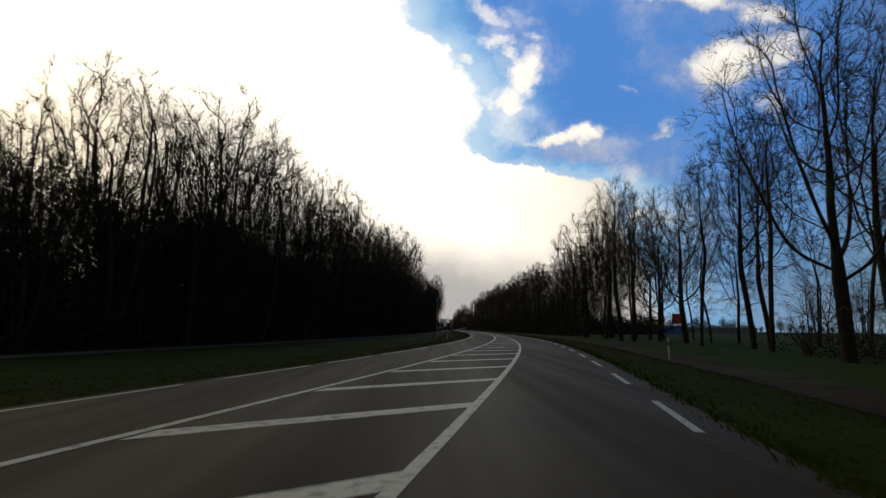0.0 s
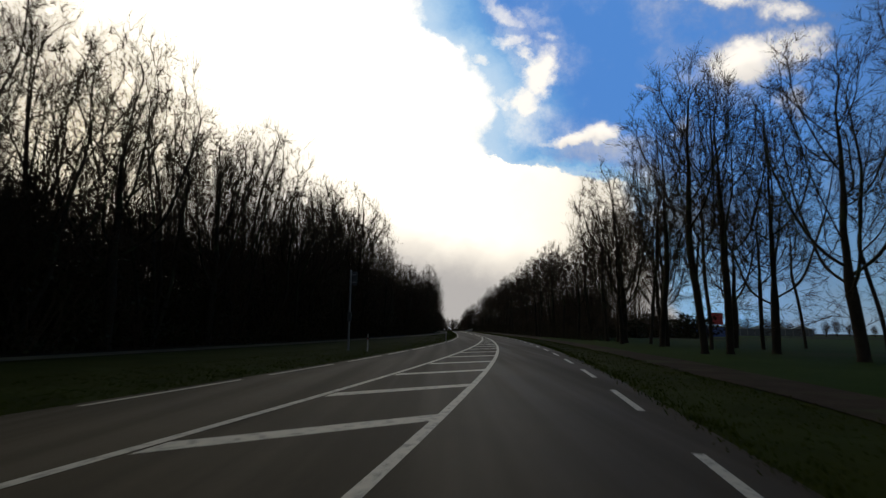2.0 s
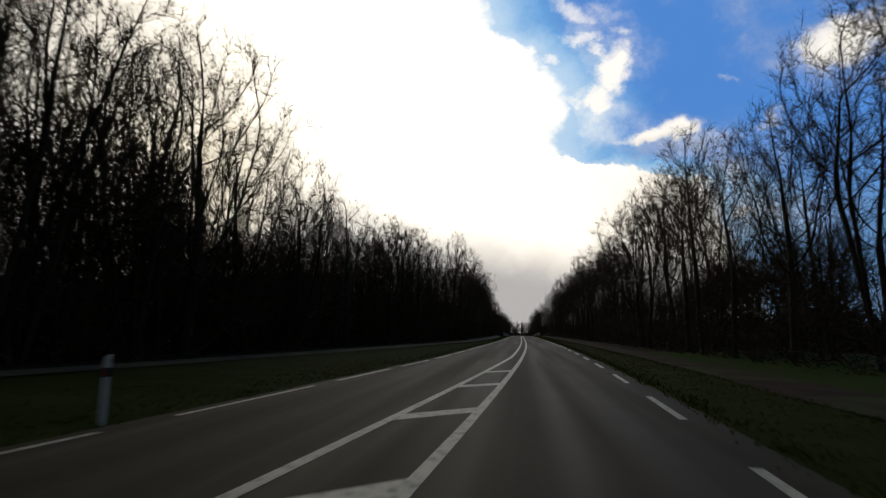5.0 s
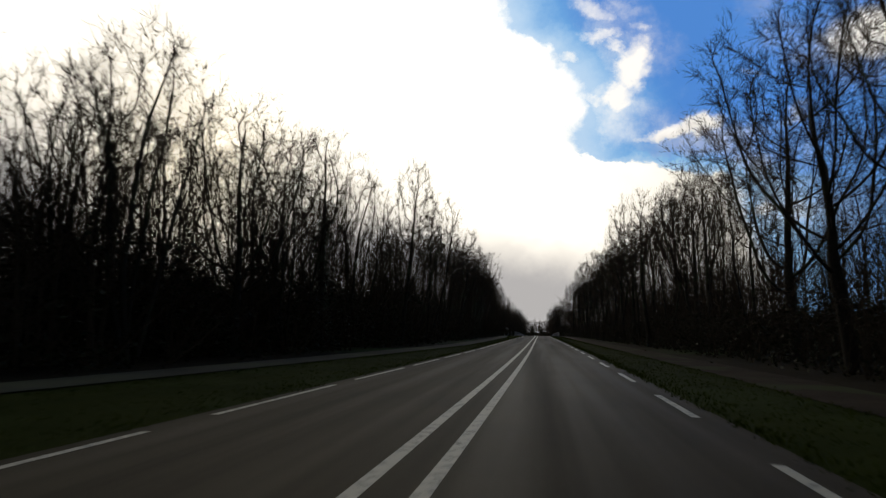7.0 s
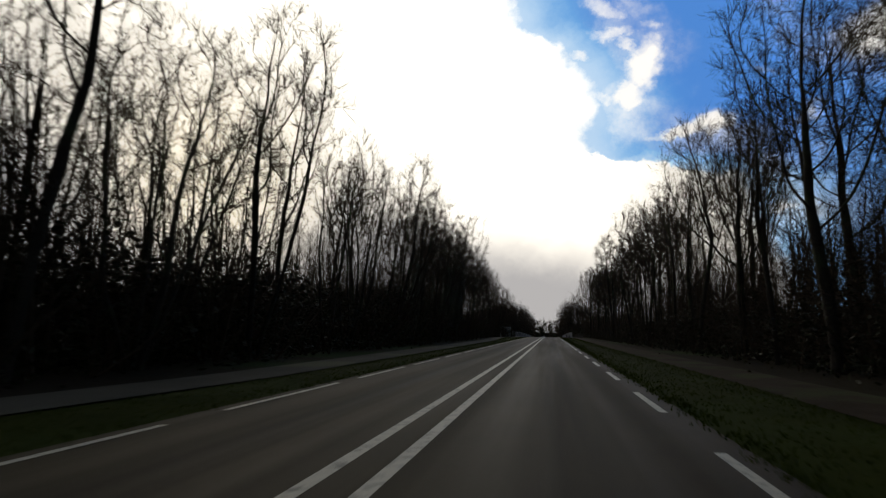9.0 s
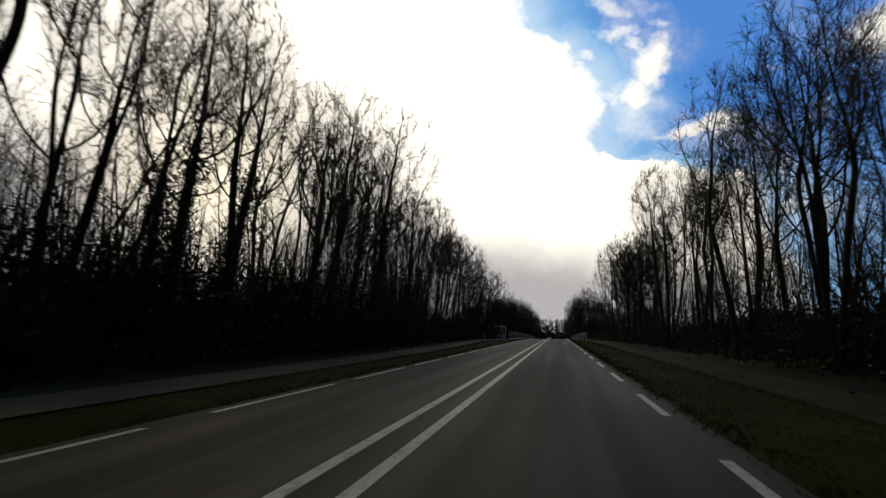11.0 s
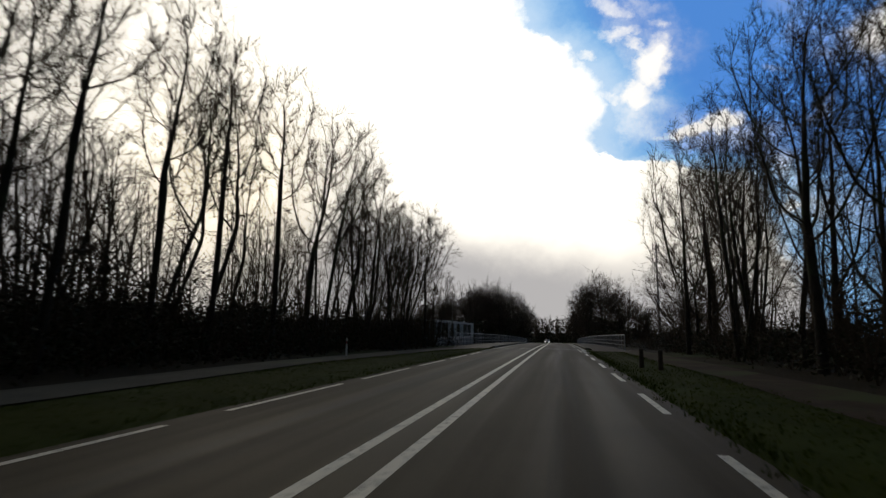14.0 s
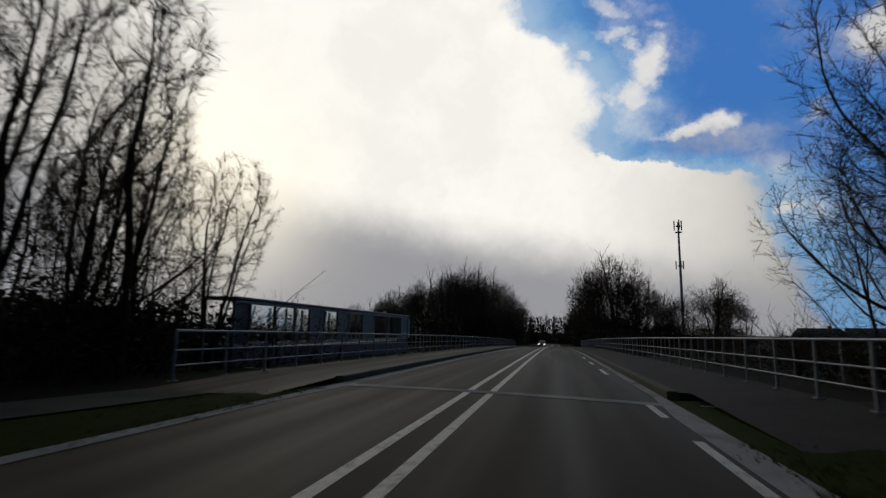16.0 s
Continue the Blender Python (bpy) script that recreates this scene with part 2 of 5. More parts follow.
# darker, redder brown from just before the bridge onwards
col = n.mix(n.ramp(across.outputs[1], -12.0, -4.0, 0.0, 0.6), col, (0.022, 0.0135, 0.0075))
col = n.mix(n.ramp(grain, 0.35, 0.75, 0.0, 0.45), col, (0.078, 0.060, 0.034))
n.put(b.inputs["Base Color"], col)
n.put(b.inputs["Roughness"], n.ramp(streak, 0.3, 0.7, 0.62, 0.8))
bump(n, b, grain, 0.5, 0.006)

PAINT, n, b, co = material("worn_road_paint", 0.6)
wear = n.noise(co, 7.0, 5, 0.7)["Fac"]
n.put(b.inputs["Base Color"], n.mix(n.ramp(wear, 0.47, 0.67, 0.0, 0.8), (0.50, 0.455, 0.345), (0.10, 0.09, 0.07)))
bump(n, b, n.noise(co, 60.0, 3, 0.7)["Fac"], 0.3, 0.004)

CYCLE = mottled("pale_cycle_path", (0.075, 0.070, 0.055), (0.105, 0.098, 0.077), 0.5, 40.0, 0.85, c3=(0.10, 0.10, 0.06))
DIRT = mottled("leafy_dirt_path", (0.040, 0.029, 0.019), (0.062, 0.046, 0.031), 0.7, 22.0, 0.95, c3=(0.05, 0.055, 0.025), s3=0.3)
SOIL = mottled("woodland_soil", (0.022, 0.017, 0.010), (0.032, 0.025, 0.015), 0.25, 9.0, 0.95, dist=0.03, c3=(0.03, 0.045, 0.014), s3=0.06)
TURF = mottled("verge_turf", (0.021, 0.029, 0.002), (0.031, 0.038, 0.003), 0.5, 26.0, 0.95, dist=0.03, c3=(0.027, 0.037, 0.006), s3=0.35)
GRASS = mottled("grass_blades", (0.037, 0.053, 0.003), (0.053, 0.069, 0.004), 0.4, 9.0, 0.9, relief=0.0, c3=(0.058, 0.070, 0.010), s3=0.8)
MEADOW = mottled("meadow_grass", (0.022, 0.046, 0.006), (0.034, 0.062, 0.009), 0.15, 12.0, 0.95, dist=0.04, c3=(0.035, 0.046, 0.010), s3=0.05)
for m in (CYCLE, DIRT, SOIL, TURF, GRASS, MEADOW):
    m.node_tree.nodes["Principled BSDF"].inputs["Specular IOR Level"].default_value = 0.03
BARK = by_object(mottled("bark", (0.038, 0.030, 0.023), (0.058, 0.048, 0.037), 0.8, 18.0, 0.92, relief=0.9, dist=0.02, c3=(0.06, 0.07, 0.035), s3=0.5))
TWIG = by_object(mottled("twigs", (0.066, 0.045, 0.030), (0.096, 0.066, 0.044), 0.6, 20.0, 0.85, relief=0.0))
# domed trees' russet twigs, lifted in the colour to stand in for haze
LIFTED_RUSSET = by_object(mottled("lifted_russet_twigs", (0.085, 0.058, 0.042), (0.12, 0.085, 0.062), 0.6, 20.0, 0.85, relief=0.0))
BRUSH = mottled("brushwood", (0.054, 0.037, 0.023), (0.080, 0.056, 0.035), 0.4, 8.0, 0.9, relief=0.0)
IVY = by_object(mottled("ivy_leaves", (0.020, 0.036, 0.012), (0.040, 0.055, 0.018), 2.0, 12.0, 0.55, relief=0.0))
LEAF = mottled("bramble_leaves", (0.030, 0.024, 0.011), (0.022, 0.030, 0.010), 1.2, 9.0, 0.7, relief=0.0)
CONCRETE = mottled("concrete", (0.30, 0.29, 0.27), (0.38, 0.37, 0.34), 0.8, 25.0, 0.85, c3=(0.16, 0.16, 0.13), s3=0.5)
KERB = mottled("weathered_kerb", (0.085, 0.075, 0.058), (0.13, 0.115, 0.09), 1.2, 25.0, 0.9, c3=(0.07, 0.075, 0.045), s3=0.6)
FOOTWAY = mottled("brown_footway", (0.038, 0.027, 0.020), (0.056, 0.040, 0.030), 0.6, 30.0, 0.9, c3=(0.03, 0.03, 0.018), s3=0.4)
STEEL = mottled("galvanised_steel", (0.18, 0.185, 0.20), (0.25, 0.255, 0.27), 2.0, 30.0, 0.55, 0.3, relief=0.15)
DARKMETAL = mottled("dark_metal", (0.05, 0.05, 0.055), (0.075, 0.075, 0.08), 2.0, 20.0, 0.6, 0.3, relief=0.1)
WHITE = mottled("white_plastic", (0.46, 0.46, 0.43), (0.36, 0.36, 0.33), 3.0, 30.0, 0.5, relief=0.05)
BLACK = mottled("black_rubber", (0.02, 0.02, 0.02), (0.03, 0.03, 0.03), 3.0, 30.0, 0.7, relief=0.1)
REFLECTOR = mottled("red_reflector", (0.45, 0.03, 0.02), (0.5, 0.05, 0.03), 3.0, 30.0, 0.3, relief=0.0)
REDSIGN = mottled("red_sheet", (0.55, 0.03, 0.03), (0.42, 0.03, 0.03), 0.6, 8.0, 0.5, relief=0.0)
BLUE = mottled("blue_sheet_cladding", (0.035, 0.09, 0.30), (0.05, 0.11, 0.34), 0.3, 6.0, 0.5, relief=0.1)
TEAL = mottled("blue_green_panel", (0.07, 0.13, 0.135), (0.095, 0.16, 0.165), 0.7, 9.0, 0.5, relief=0.05)
GREYPANEL = mottled("blue_grey_panel", (0.10, 0.11, 0.115), (0.13, 0.14, 0.145), 0.7, 9.0, 0.5, relief=0.05)
BRICK = mottled("red_brown_brick", (0.20, 0.10, 0.07), (0.27, 0.15, 0.10), 0.4, 7.0, 0.9)
ROOFTILE = mottled("grey_roof_tile", (0.10, 0.09, 0.085), (0.14, 0.12, 0.11), 0.4, 9.0, 0.85)
WOOD = mottled("weathered_post_wood", (0.05, 0.038, 0.026), (0.075, 0.06, 0.042), 3.0, 30.0, 0.9)
CARPAINT = mottled("grey_car_paint", (0.10, 0.11, 0.12), (0.11, 0.12, 0.13), 1.0, 50.0, 0.3, 0.4, relief=0.0)
GLASS, n, b, co = material("window_glass", 0.05)
b.inputs["Transmission Weight"].default_value, b.inputs["IOR"].default_value = 1.0, 1.45
b.inputs["Base Color"].default_value = (0.85, 0.92, 0.92, 1)
WATER, n, b, co = material("canal_water", 0.06)
b.inputs["Base Color"].default_value = (0.02, 0.03, 0.03, 1)
bump(n, b, n.noise(co, 1.2, 4, 0.6)["Fac"], 0.25, 0.08)
HEADLAMP, n, b, co = material("lit_headlamp", 0.3)
b.inputs["Base Color"].default_value = (0.9, 0.9, 0.85, 1)
b.inputs["Emission Color"].default_value, b.inputs["Emission Strength"].default_value = (1.0, 0.95, 0.85, 1), 6.0

# ---- helpers for meshes ----
def mesh_of(name, vs, fs, mat, smooth=False):
    me = bpy.data.meshes.new(name)
    me.from_pydata(vs, [], fs)
    me.materials.append(mat)
    if smooth:
        me.shade_smooth()
    return me


def part(name, data, parent, label="", mat=None):
    """Links a mesh (or a bmesh with its material) as one part under a thing or part."""
    if isinstance(data, bmesh.types.BMesh):
        me = bpy.data.meshes.new(name)
        data.to_mesh(me)
        data.free()
        me.materials.append(mat)
        data = me
    ob = new(name, data)
    ob.parent = parent
    return tagged(ob, label) if label else ob


def thing(name, m, label, category, group="", kind=""):
    ob = new(name)
    ob.empty_display_size = 0.3
    ob.matrix_world = m
    return tagged(ob, label, category, group, kind)


def box(bm, cx, cy, cz, sx, sy, sz, bevel=0.0, turn=None):
    """A box by its middle and its full sizes, added to bm."""
    r = bmesh.ops.create_cube(bm, size=1.0)
    m = Matrix.Translation((cx, cy, cz)) @ (turn or Matrix()) @ Matrix.Diagonal((sx, sy, sz, 1))
    bmesh.ops.transform(bm, matrix=m, verts=r["verts"])
    if bevel:
        es = list({e for v in r["verts"] for e in v.link_edges})
        bmesh.ops.bevel(bm, geom=es, offset=bevel, segments=1, affect="EDGES")
    return bm


def rod(bm, a, b, r0, r1=None, sides=8):
    """A round bar from a to b, added to bm."""
    a, b = Vector(a), Vector(b)
    r = bmesh.ops.create_cone(bm, cap_ends=True, segments=sides, radius1=r0, radius2=r0 if r1 is None else r1, depth=(b - a).length)
    m = Matrix.Translation((a + b) / 2) @ (b - a).to_track_quat("Z", "Y").to_matrix().to_4x4()
    bmesh.ops.transform(bm, matrix=m, verts=r["verts"])
    return bm


def cube(cx, cy, cz, sx, sy, sz, bevel=0.0, turn=None):
    return box(bmesh.new(), cx, cy, cz, sx, sy, sz, bevel, turn)


def val(f, s):
    return f(s) if callable(f) else f


def strip(name, s0, s1, a, b, z, mat, step=3.0, crown=0.0, across=1):
    """A sheet along the road between the offsets a and b, which may depend on the station."""
    n, w = max(1, round((s1 - s0) / step)), across
    vs, fs = [], []
    for i in range(n + 1):
        s = s0 + (s1 - s0) * i / n
        for j in range(w + 1):
            f = j / w
            vs.append(at(s, val(a, s) * (1 - f) + val(b, s) * f, val(z, s) + crown * 4 * f * (1 - f)))
    for i in range(n):
        for j in range(w):
            k = i * (w + 1) + j
            fs.append((k, k + 1, k + w + 2, k + w + 1))
    return mesh_of(name, vs, fs, mat)


def slab(name, s0, s1, a, b, z0, z1, mat, step=3.0, cham=0.0):
    """A solid bar along the road: section from a to b and z0 to z1, chamfered above."""
    n = max(1, round((s1 - s0) / step))
    sec = [(a, z0), (b, z0), (b, z1 - cham), (b - cham, z1), (a + cham, z1), (a, z1 - cham)] if cham else [(a, z0), (b, z0), (b, z1), (a, z1)]
    m = len(sec)
    vs, fs = [], []
    for i in range(n + 1):
        s = s0 + (s1 - s0) * i / n
        vs += [at(s, o, z) for o, z in sec]
    for i in range(n):
        for j in range(m):
            fs.append((i * m + j, i * m + (j + 1) % m, (i + 1) * m + (j + 1) % m, (i + 1) * m + j))
    fs += [tuple(range(m))[::-1], tuple(range(n * m, n * m + m))]
    return mesh_of(name, vs, fs, mat)


def table(rows):
    xs, ys = [r[0] for r in rows], [r[1] for r in rows]
    return lambda s: float(np.interp(s, xs, ys))


# ---- lie of the land ----
CANAL_A, CANAL_B, WATER_Z = 32.0, 80.0, -3.6
hatch_left = table(((-330, -4.6), (-275, -3.05), (-182, -0.26), (0, -0.26)))
lane_left = table(((-330, 2.98), (-205, 3.05), (-182, 3.35), (-160, 3.30), (-135, 3.0), (0, 2.98)))
left_edge = lambda s: hatch_left(s) - lane_left(s)
right_edge = table(((-330, 3.28), (-215, 3.2), (-190, 3.36), (-120, 3.42), (0, 3.42)))
cycle_mid = table(((-330, -19.5), (-290, -18.5), (-235, -16.0), (-205, -13.6), (-175, -10.6), (-150, -8.2), (-125, -6.3), (-65, -6.6),
                   (-45, -7.6), (-28, -8.4), (-10, -7.4), (2, -5.4)))
WOOD_LEFT = lambda s: cycle_mid(s) - 3.2
WOOD_RIGHT = table(((-330, 12.0), (-200, 11.5), (-170, 10.2), (-20, 9.8), (0, 10.5)))


def land(x, y):
    z = zr(y) - 0.07
    if CANAL_A < y < CANAL_B:
        bank_in = min(1.0, min(y - CANAL_A, CANAL_B - y) / 9.0)
        z -= (4.6 + zr(y)) * bank_in * bank_in * (3 - 2 * bank_in)
    d = max(0.0, min(1.0, (abs(x + (0.16 * max(0, -y - 200))) - 28) / 60))
    if x > 0 and y < -150:
        d = 0.0
    return z + d * 0.5 * noise.noise((x * 0.03, y * 0.03, 0.0))


def span(a, b, st):
    return list(np.arange(a, b, st))


gx = [-2500, -1200, -600, -300, -180, -120] + span(-90, 90, 3.0) + [90, 120, 180, 300, 600, 1200, 2500]
gy = [-2500, -1200, -700, -500, -400, -350] + span(-320, -12, 8.0) + span(-12, 104, 2.0) + span(104, 320, 8.0) + [320, 400, 520, 700, 1000, 1500, 2500]
vs = [(x, y, land(x, y)) for y in gy for x in gx]
nx = len(gx)
fs = [(j * nx + i, j * nx + i + 1, (j + 1) * nx + i + 1, (j + 1) * nx + i) for j in range(len(gy) - 1) for i in range(nx - 1)]
tagged(new("ground", mesh_of("ground", vs, fs, SOIL, True)), "dark leaf-littered woodland soil with patches of grass", "ground", kind="structure")
wm = mesh_of("water", [(-900, CANAL_A + 2, WATER_Z), (900, CANAL_A + 2, WATER_Z), (900, CANAL_B - 2, WATER_Z), (-900, CANAL_B - 2, WATER_Z)], [(0, 1, 2, 3)], WATER)
tagged(new("water", wm), "dark rippled canal water under the bridge", "water", kind="structure")

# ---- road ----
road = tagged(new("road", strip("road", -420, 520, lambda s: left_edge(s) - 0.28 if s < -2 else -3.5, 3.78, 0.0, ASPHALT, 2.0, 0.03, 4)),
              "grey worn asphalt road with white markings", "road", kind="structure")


def crown_z(off, s):
    a = left_edge(s) - 0.28 if s < -2 else -3.5
    f = (off - a) / (3.78 - a)
    return 0.12 * f * (1 - f) + 0.004


def mark(name, s0, s1, o0, w, step=2.0):
    """A painted line that lies on the road's camber."""
    n = max(1, round((s1 - s0) / step))
    vs, fs = [], []
    for i in range(n + 1):
        s = s0 + (s1 - s0) * i / n
        o = val(o0, s)
        vs += [at(s, o - w / 2, crown_z(o - w / 2, s)), at(s, o + w / 2, crown_z(o + w / 2, s))]
    fs = [(2 * i, 2 * i + 1, 2 * i + 3, 2 * i + 2) for i in range(n)]
    return part(name, mesh_of(name, vs, fs, PAINT), road)


mark("centre_line", -420, 400, 0.26, 0.15)
mark("centre_line", -420, 400, hatch_left, 0.15)
k = -64
while 6 * k < 400:
    far = 6 * k + 0.3
    if not -9 < far < 100:
        mark("edge_dash", far - 3.0, far, right_edge, 0.13, 1.0)
    k += 1
for k in range(-60, 60):
    far = 6 * k + 0.3
    if far < -6 or far > 100:
        mark("edge_dash", far - 4.6, far, left_edge, 0.12, 1.0)
for s0, s1 in ((-8.0, -5.6), (-3.6, -1.6), (6.5, 9.5), (13.5, 16.5), (20.5, 23.5)):
    mark("edge_dash", s0, s1, 3.3, 0.13, 1.0)
# hatched island between the parting centre lines
s = -331.2
while s < -188:
    w = 0.26 - hatch_left(s)
    a, b = hatch_left(s) + 0.05, 0.21
    lag = 1.05 * (b - a)
    vs = []
    for f in (0, 0.5, 1):
        o = a + (b - a) * f
        vs += [at(s - lag * (1 - f) - 0.3, o, crown_z(o, s)), at(s - lag * (1 - f) + 0.3, o, crown_z(o, s))]
    part("hatch_stripe", mesh_of("hatch_stripe", vs, [(0, 2, 3, 1), (2, 4, 5, 3)], PAINT), road)
    s += 4.5

cyc = strip("cycle_path", -420, 2, lambda s: cycle_mid(s) - 0.95, lambda s: cycle_mid(s) + 0.95, 0.02, CYCLE, 2.0)
tagged(new("cycle_path", cyc), "pale narrow asphalt cycle path beside the verge", "path", kind="structure")
dirt = strip("footpath", -420, 0, lambda s: 6.3 + 0.25 * noise.noise((s * 0.12, 3, 0)), lambda s: 8.3 + 0.35 * noise.noise((s * 0.1, 7, 0)), 0.015, DIRT, 1.5)
tagged(new("footpath", dirt), "brown leaf-strewn dirt footpath along the wood", "path", kind="structure")
vl = strip("verge", -420, -1, lambda s: cycle_mid(s) + 0.9, lambda s: left_edge(s) - 0.25, -0.012, TURF, 2.0, 0.05, 4)
tagged(new("verge", vl), "dark green mown grass verge beside the cycle path", "verge", kind="structure")
vr = strip("verge", -420, -1, 3.72, lambda s: 6.5, -0.012, TURF, 2.0, 0.04, 4)
tagged(new("verge", vr), "dark green grass verge beside the road edge", "verge", kind="structure")
for a, b in ((-14, -3.3), (3.72, 12)):
    tagged(new("verge", strip("verge", 97, 520, a, b, -0.015, TURF, 4.0)), "grass verge beyond the canal bridge", "verge", kind="structure")
far_turf = strip("verge", -420, -18, lambda s: 8.2 if s < -165 else 48.0, 420.0, -0.03, MEADOW, 6.0, 0.0, 8)
tagged(new("verge", far_turf), "open dark green field behind the roadside trees", "field", kind="structure")


def blades(name, s0, s1, a, b, per_m2, tall, seed):
    """Grass tufts as one mesh of thin bent blades."""
    rng = np.random.default_rng(seed)
    vs, fs = [], []
    total = int((s1 - s0) * abs(val(b, (s0 + s1) / 2) - val(a, (s0 + s1) / 2)) * per_m2)
    for _ in range(total):
        s = rng.uniform(s0, s1)
        u = rng.uniform()
        lo, hi = val(a, s), val(b, s)
        p = at(s, lo + (hi - lo) * u, 0.0)
        for _ in range(3):
            ang, h = rng.uniform(0, 6.28), tall * rng.uniform(0.5, 1.4)
            q = p + Vector((rng.normal(0, 0.09), rng.normal(0, 0.09), 0))
            w = Vector((math.cos(ang), math.sin(ang), 0)) * 0.012
            lean = Vector((rng.normal(0, 0.4), rng.normal(0, 0.4), 0)) * h
            k = len(vs)
            vs += [q - w, q + w, q + lean * 0.4 + w * 0.7 + Vector((0, 0, h * 0.6)), q + lean + Vector((0, 0, h))]
            fs += [(k, k + 1, k + 2), (k, k + 2, k + 3)]
    return tagged(new(name, mesh_of(name, vs, fs, GRASS)), "short dark green winter grass with dead blades", "grass", kind="stuff")


blades("grass", -290, -5.5, 3.75, 6.3, 26, 0.055, 1)
blades("grass", -290, -1, lambda s: max(left_edge(s) - 4.5, cycle_mid(s) + 1.2), lambda s: left_edge(s) - 0.28, 26, 0.055, 2)
blades("grass", -290, -6, 3.7, 4.05, 24, 0.08, 3)

# ---- trees ----
class Limbs:
    """Collects tapered tubes; level 0 and 1 go to the trunk, finer ones to the crown."""

    def __init__(self, seed):
        self.rng = np.random.default_rng(seed)
        self.vs, self.fs = ([], []), ([], [])

    def tube(self, pts, rad, sides, which, spike=False):
        vs, fs = self.vs[which], self.fs[which]
        pts = np.asarray(pts)
        d = pts[-1] - pts[0]
        d = d / (np.linalg.norm(d) + 1e-9)
        u = np.cross(d, (0.3, 0.9, 0.1) if abs(d[2]) > 0.5 else (0, 0, 1.0))
        u /= np.linalg.norm(u)
        v = np.cross(d, u)
        ang = np.arange(sides) * 2 * np.pi / sides
        ring = np.cos(ang)[:, None] * u + np.sin(ang)[:, None] * v
        k, n = len(vs), len(pts)
        for i in range(n - spike):
            vs.extend((pts[i] + ring * rad[i]).tolist())
        for i in range(n - 1 - spike):
            for j in range(sides):
                a, b = k + i * sides + j, k + i * sides + (j + 1) % sides
                fs.append((a, b, b + sides, a + sides))
        if spike:
            tip = len(vs)
            vs.append(pts[-1].tolist())
            if n == 2:
                fs.append((tip - 3, tip - 2, tip))
            else:
                fs.extend((tip - sides + j, tip - sides + (j + 1) % sides, tip) for j in range(sides))

    def grow(self, p, d, length, r, level, spec):
        rng = self.rng
        segs, sides, wob, lift, kids, spread, ratio, first = spec[level]
        pts, rad, ds = [np.array(p, float)], [r], [np.array(d, float)]
        cur = np.array(d, float)
        thin = 0.25 if level else 0.18
        for i in range(segs):
            cur = cur + rng.normal(0, wob, 3) + np.array((0, 0, lift))
            cur /= np.linalg.norm(cur)
            pts.append(pts[-1] + cur * length / segs)
            rad.append(r * (1 - (1 - thin) * (i + 1) / segs))
            ds.append(cur.copy())
        self.tube(pts, rad, sides, 0 if level < 2 else 1, level + 2 >= len(spec) and level > 0)
        if level + 1 >= len(spec):
            return
        turn = rng.uniform(0, 6.28)
        for c in range(kids):
            f = first + (1 - first) * (c + rng.uniform(0, 1)) / kids
            x = f * segs
            i = min(segs - 1, int(x))
            q = pts[i] + (pts[i + 1] - pts[i]) * (x - i)
            base = ds[i + 1]
            turn += 2.4 + rng.normal(0, 0.4)
            u = np.cross(base, (0.1, 0.2, 1.0) if abs(base[2]) < 0.9 else (1.0, 0.1, 0))
            u /= np.linalg.norm(u)
            v = np.cross(base, u)
            a = math.radians(spread * rng.uniform(0.65, 1.3))
            nd = base * math.cos(a) + (u * math.cos(turn) + v * math.sin(turn)) * math.sin(a)
            ln = length * ratio * rng.uniform(0.7, 1.2) * (1.0 - 0.55 * (f - first) / (1.001 - first))
            rr = min(r * (1 - 0.8 * f) * 0.7, ln * 0.016) if level else min(r * (1.05 - 0.85 * f) * 0.55, ln * 0.0145)
            self.grow(q, nd, ln, max(rr, 0.0165 if level + 2 < len(spec) else 0.0095), level + 1, spec)


# each level: segments, sides, wobble, upward pull, children, spread in degrees, length ratio, first child
STEM = ((8, 6, 0.035, 0.03, 12, 38, 0.38, 0.20), (4, 3, 0.09, 0.06, 7, 40, 0.48, 0.12), (2, 3, 0.12, 0.05, 10, 40, 0.55, 0.12), (1, 3, 0.1, 0.05, 0, 0, 0, 0))
THIN = ((6, 4, 0.035, 0.04, 15, 36, 0.40, 0.22), (2, 3, 0.12, 0.08, 11, 40, 0.5, 0.1), (1, 3, 0.1, 0.05, 0, 0, 0, 0))
WAND = ((3, 3, 0.08, 0.05, 7, 36, 0.45, 0.2), (1, 3, 0.12, 0.05, 0, 0, 0, 0))


def leaf_cloud(rng, n, centres, spread, size, vs, fs):
    """Many small bent leaves round the given centres."""
    for _ in range(n):
        c = centres[rng.integers(len(centres))]
        p = np.array(c) + rng.normal(0, 1, 3) * spread
        if p[2] < 0.02:
            p[2] = 0.05 + abs(p[2]) % 0.6
        u, v = rng.normal(0, 1, 3), rng.normal(0, 1, 3)
        u /= np.linalg.norm(u)
        v = np.cross(u, v)
        v /= np.linalg.norm(v)
        w = size * rng.uniform(0.6, 1.3)
        k = len(vs)
        vs.extend([(p - u * w).tolist(), (p + v * w * 0.45 + np.cross(u, v) * w * 0.1).tolist(), (p + u * w).tolist(), (p - v * w * 0.45).tolist()])
        fs.extend([(k, k + 1, k + 2), (k, k + 2, k + 3)])


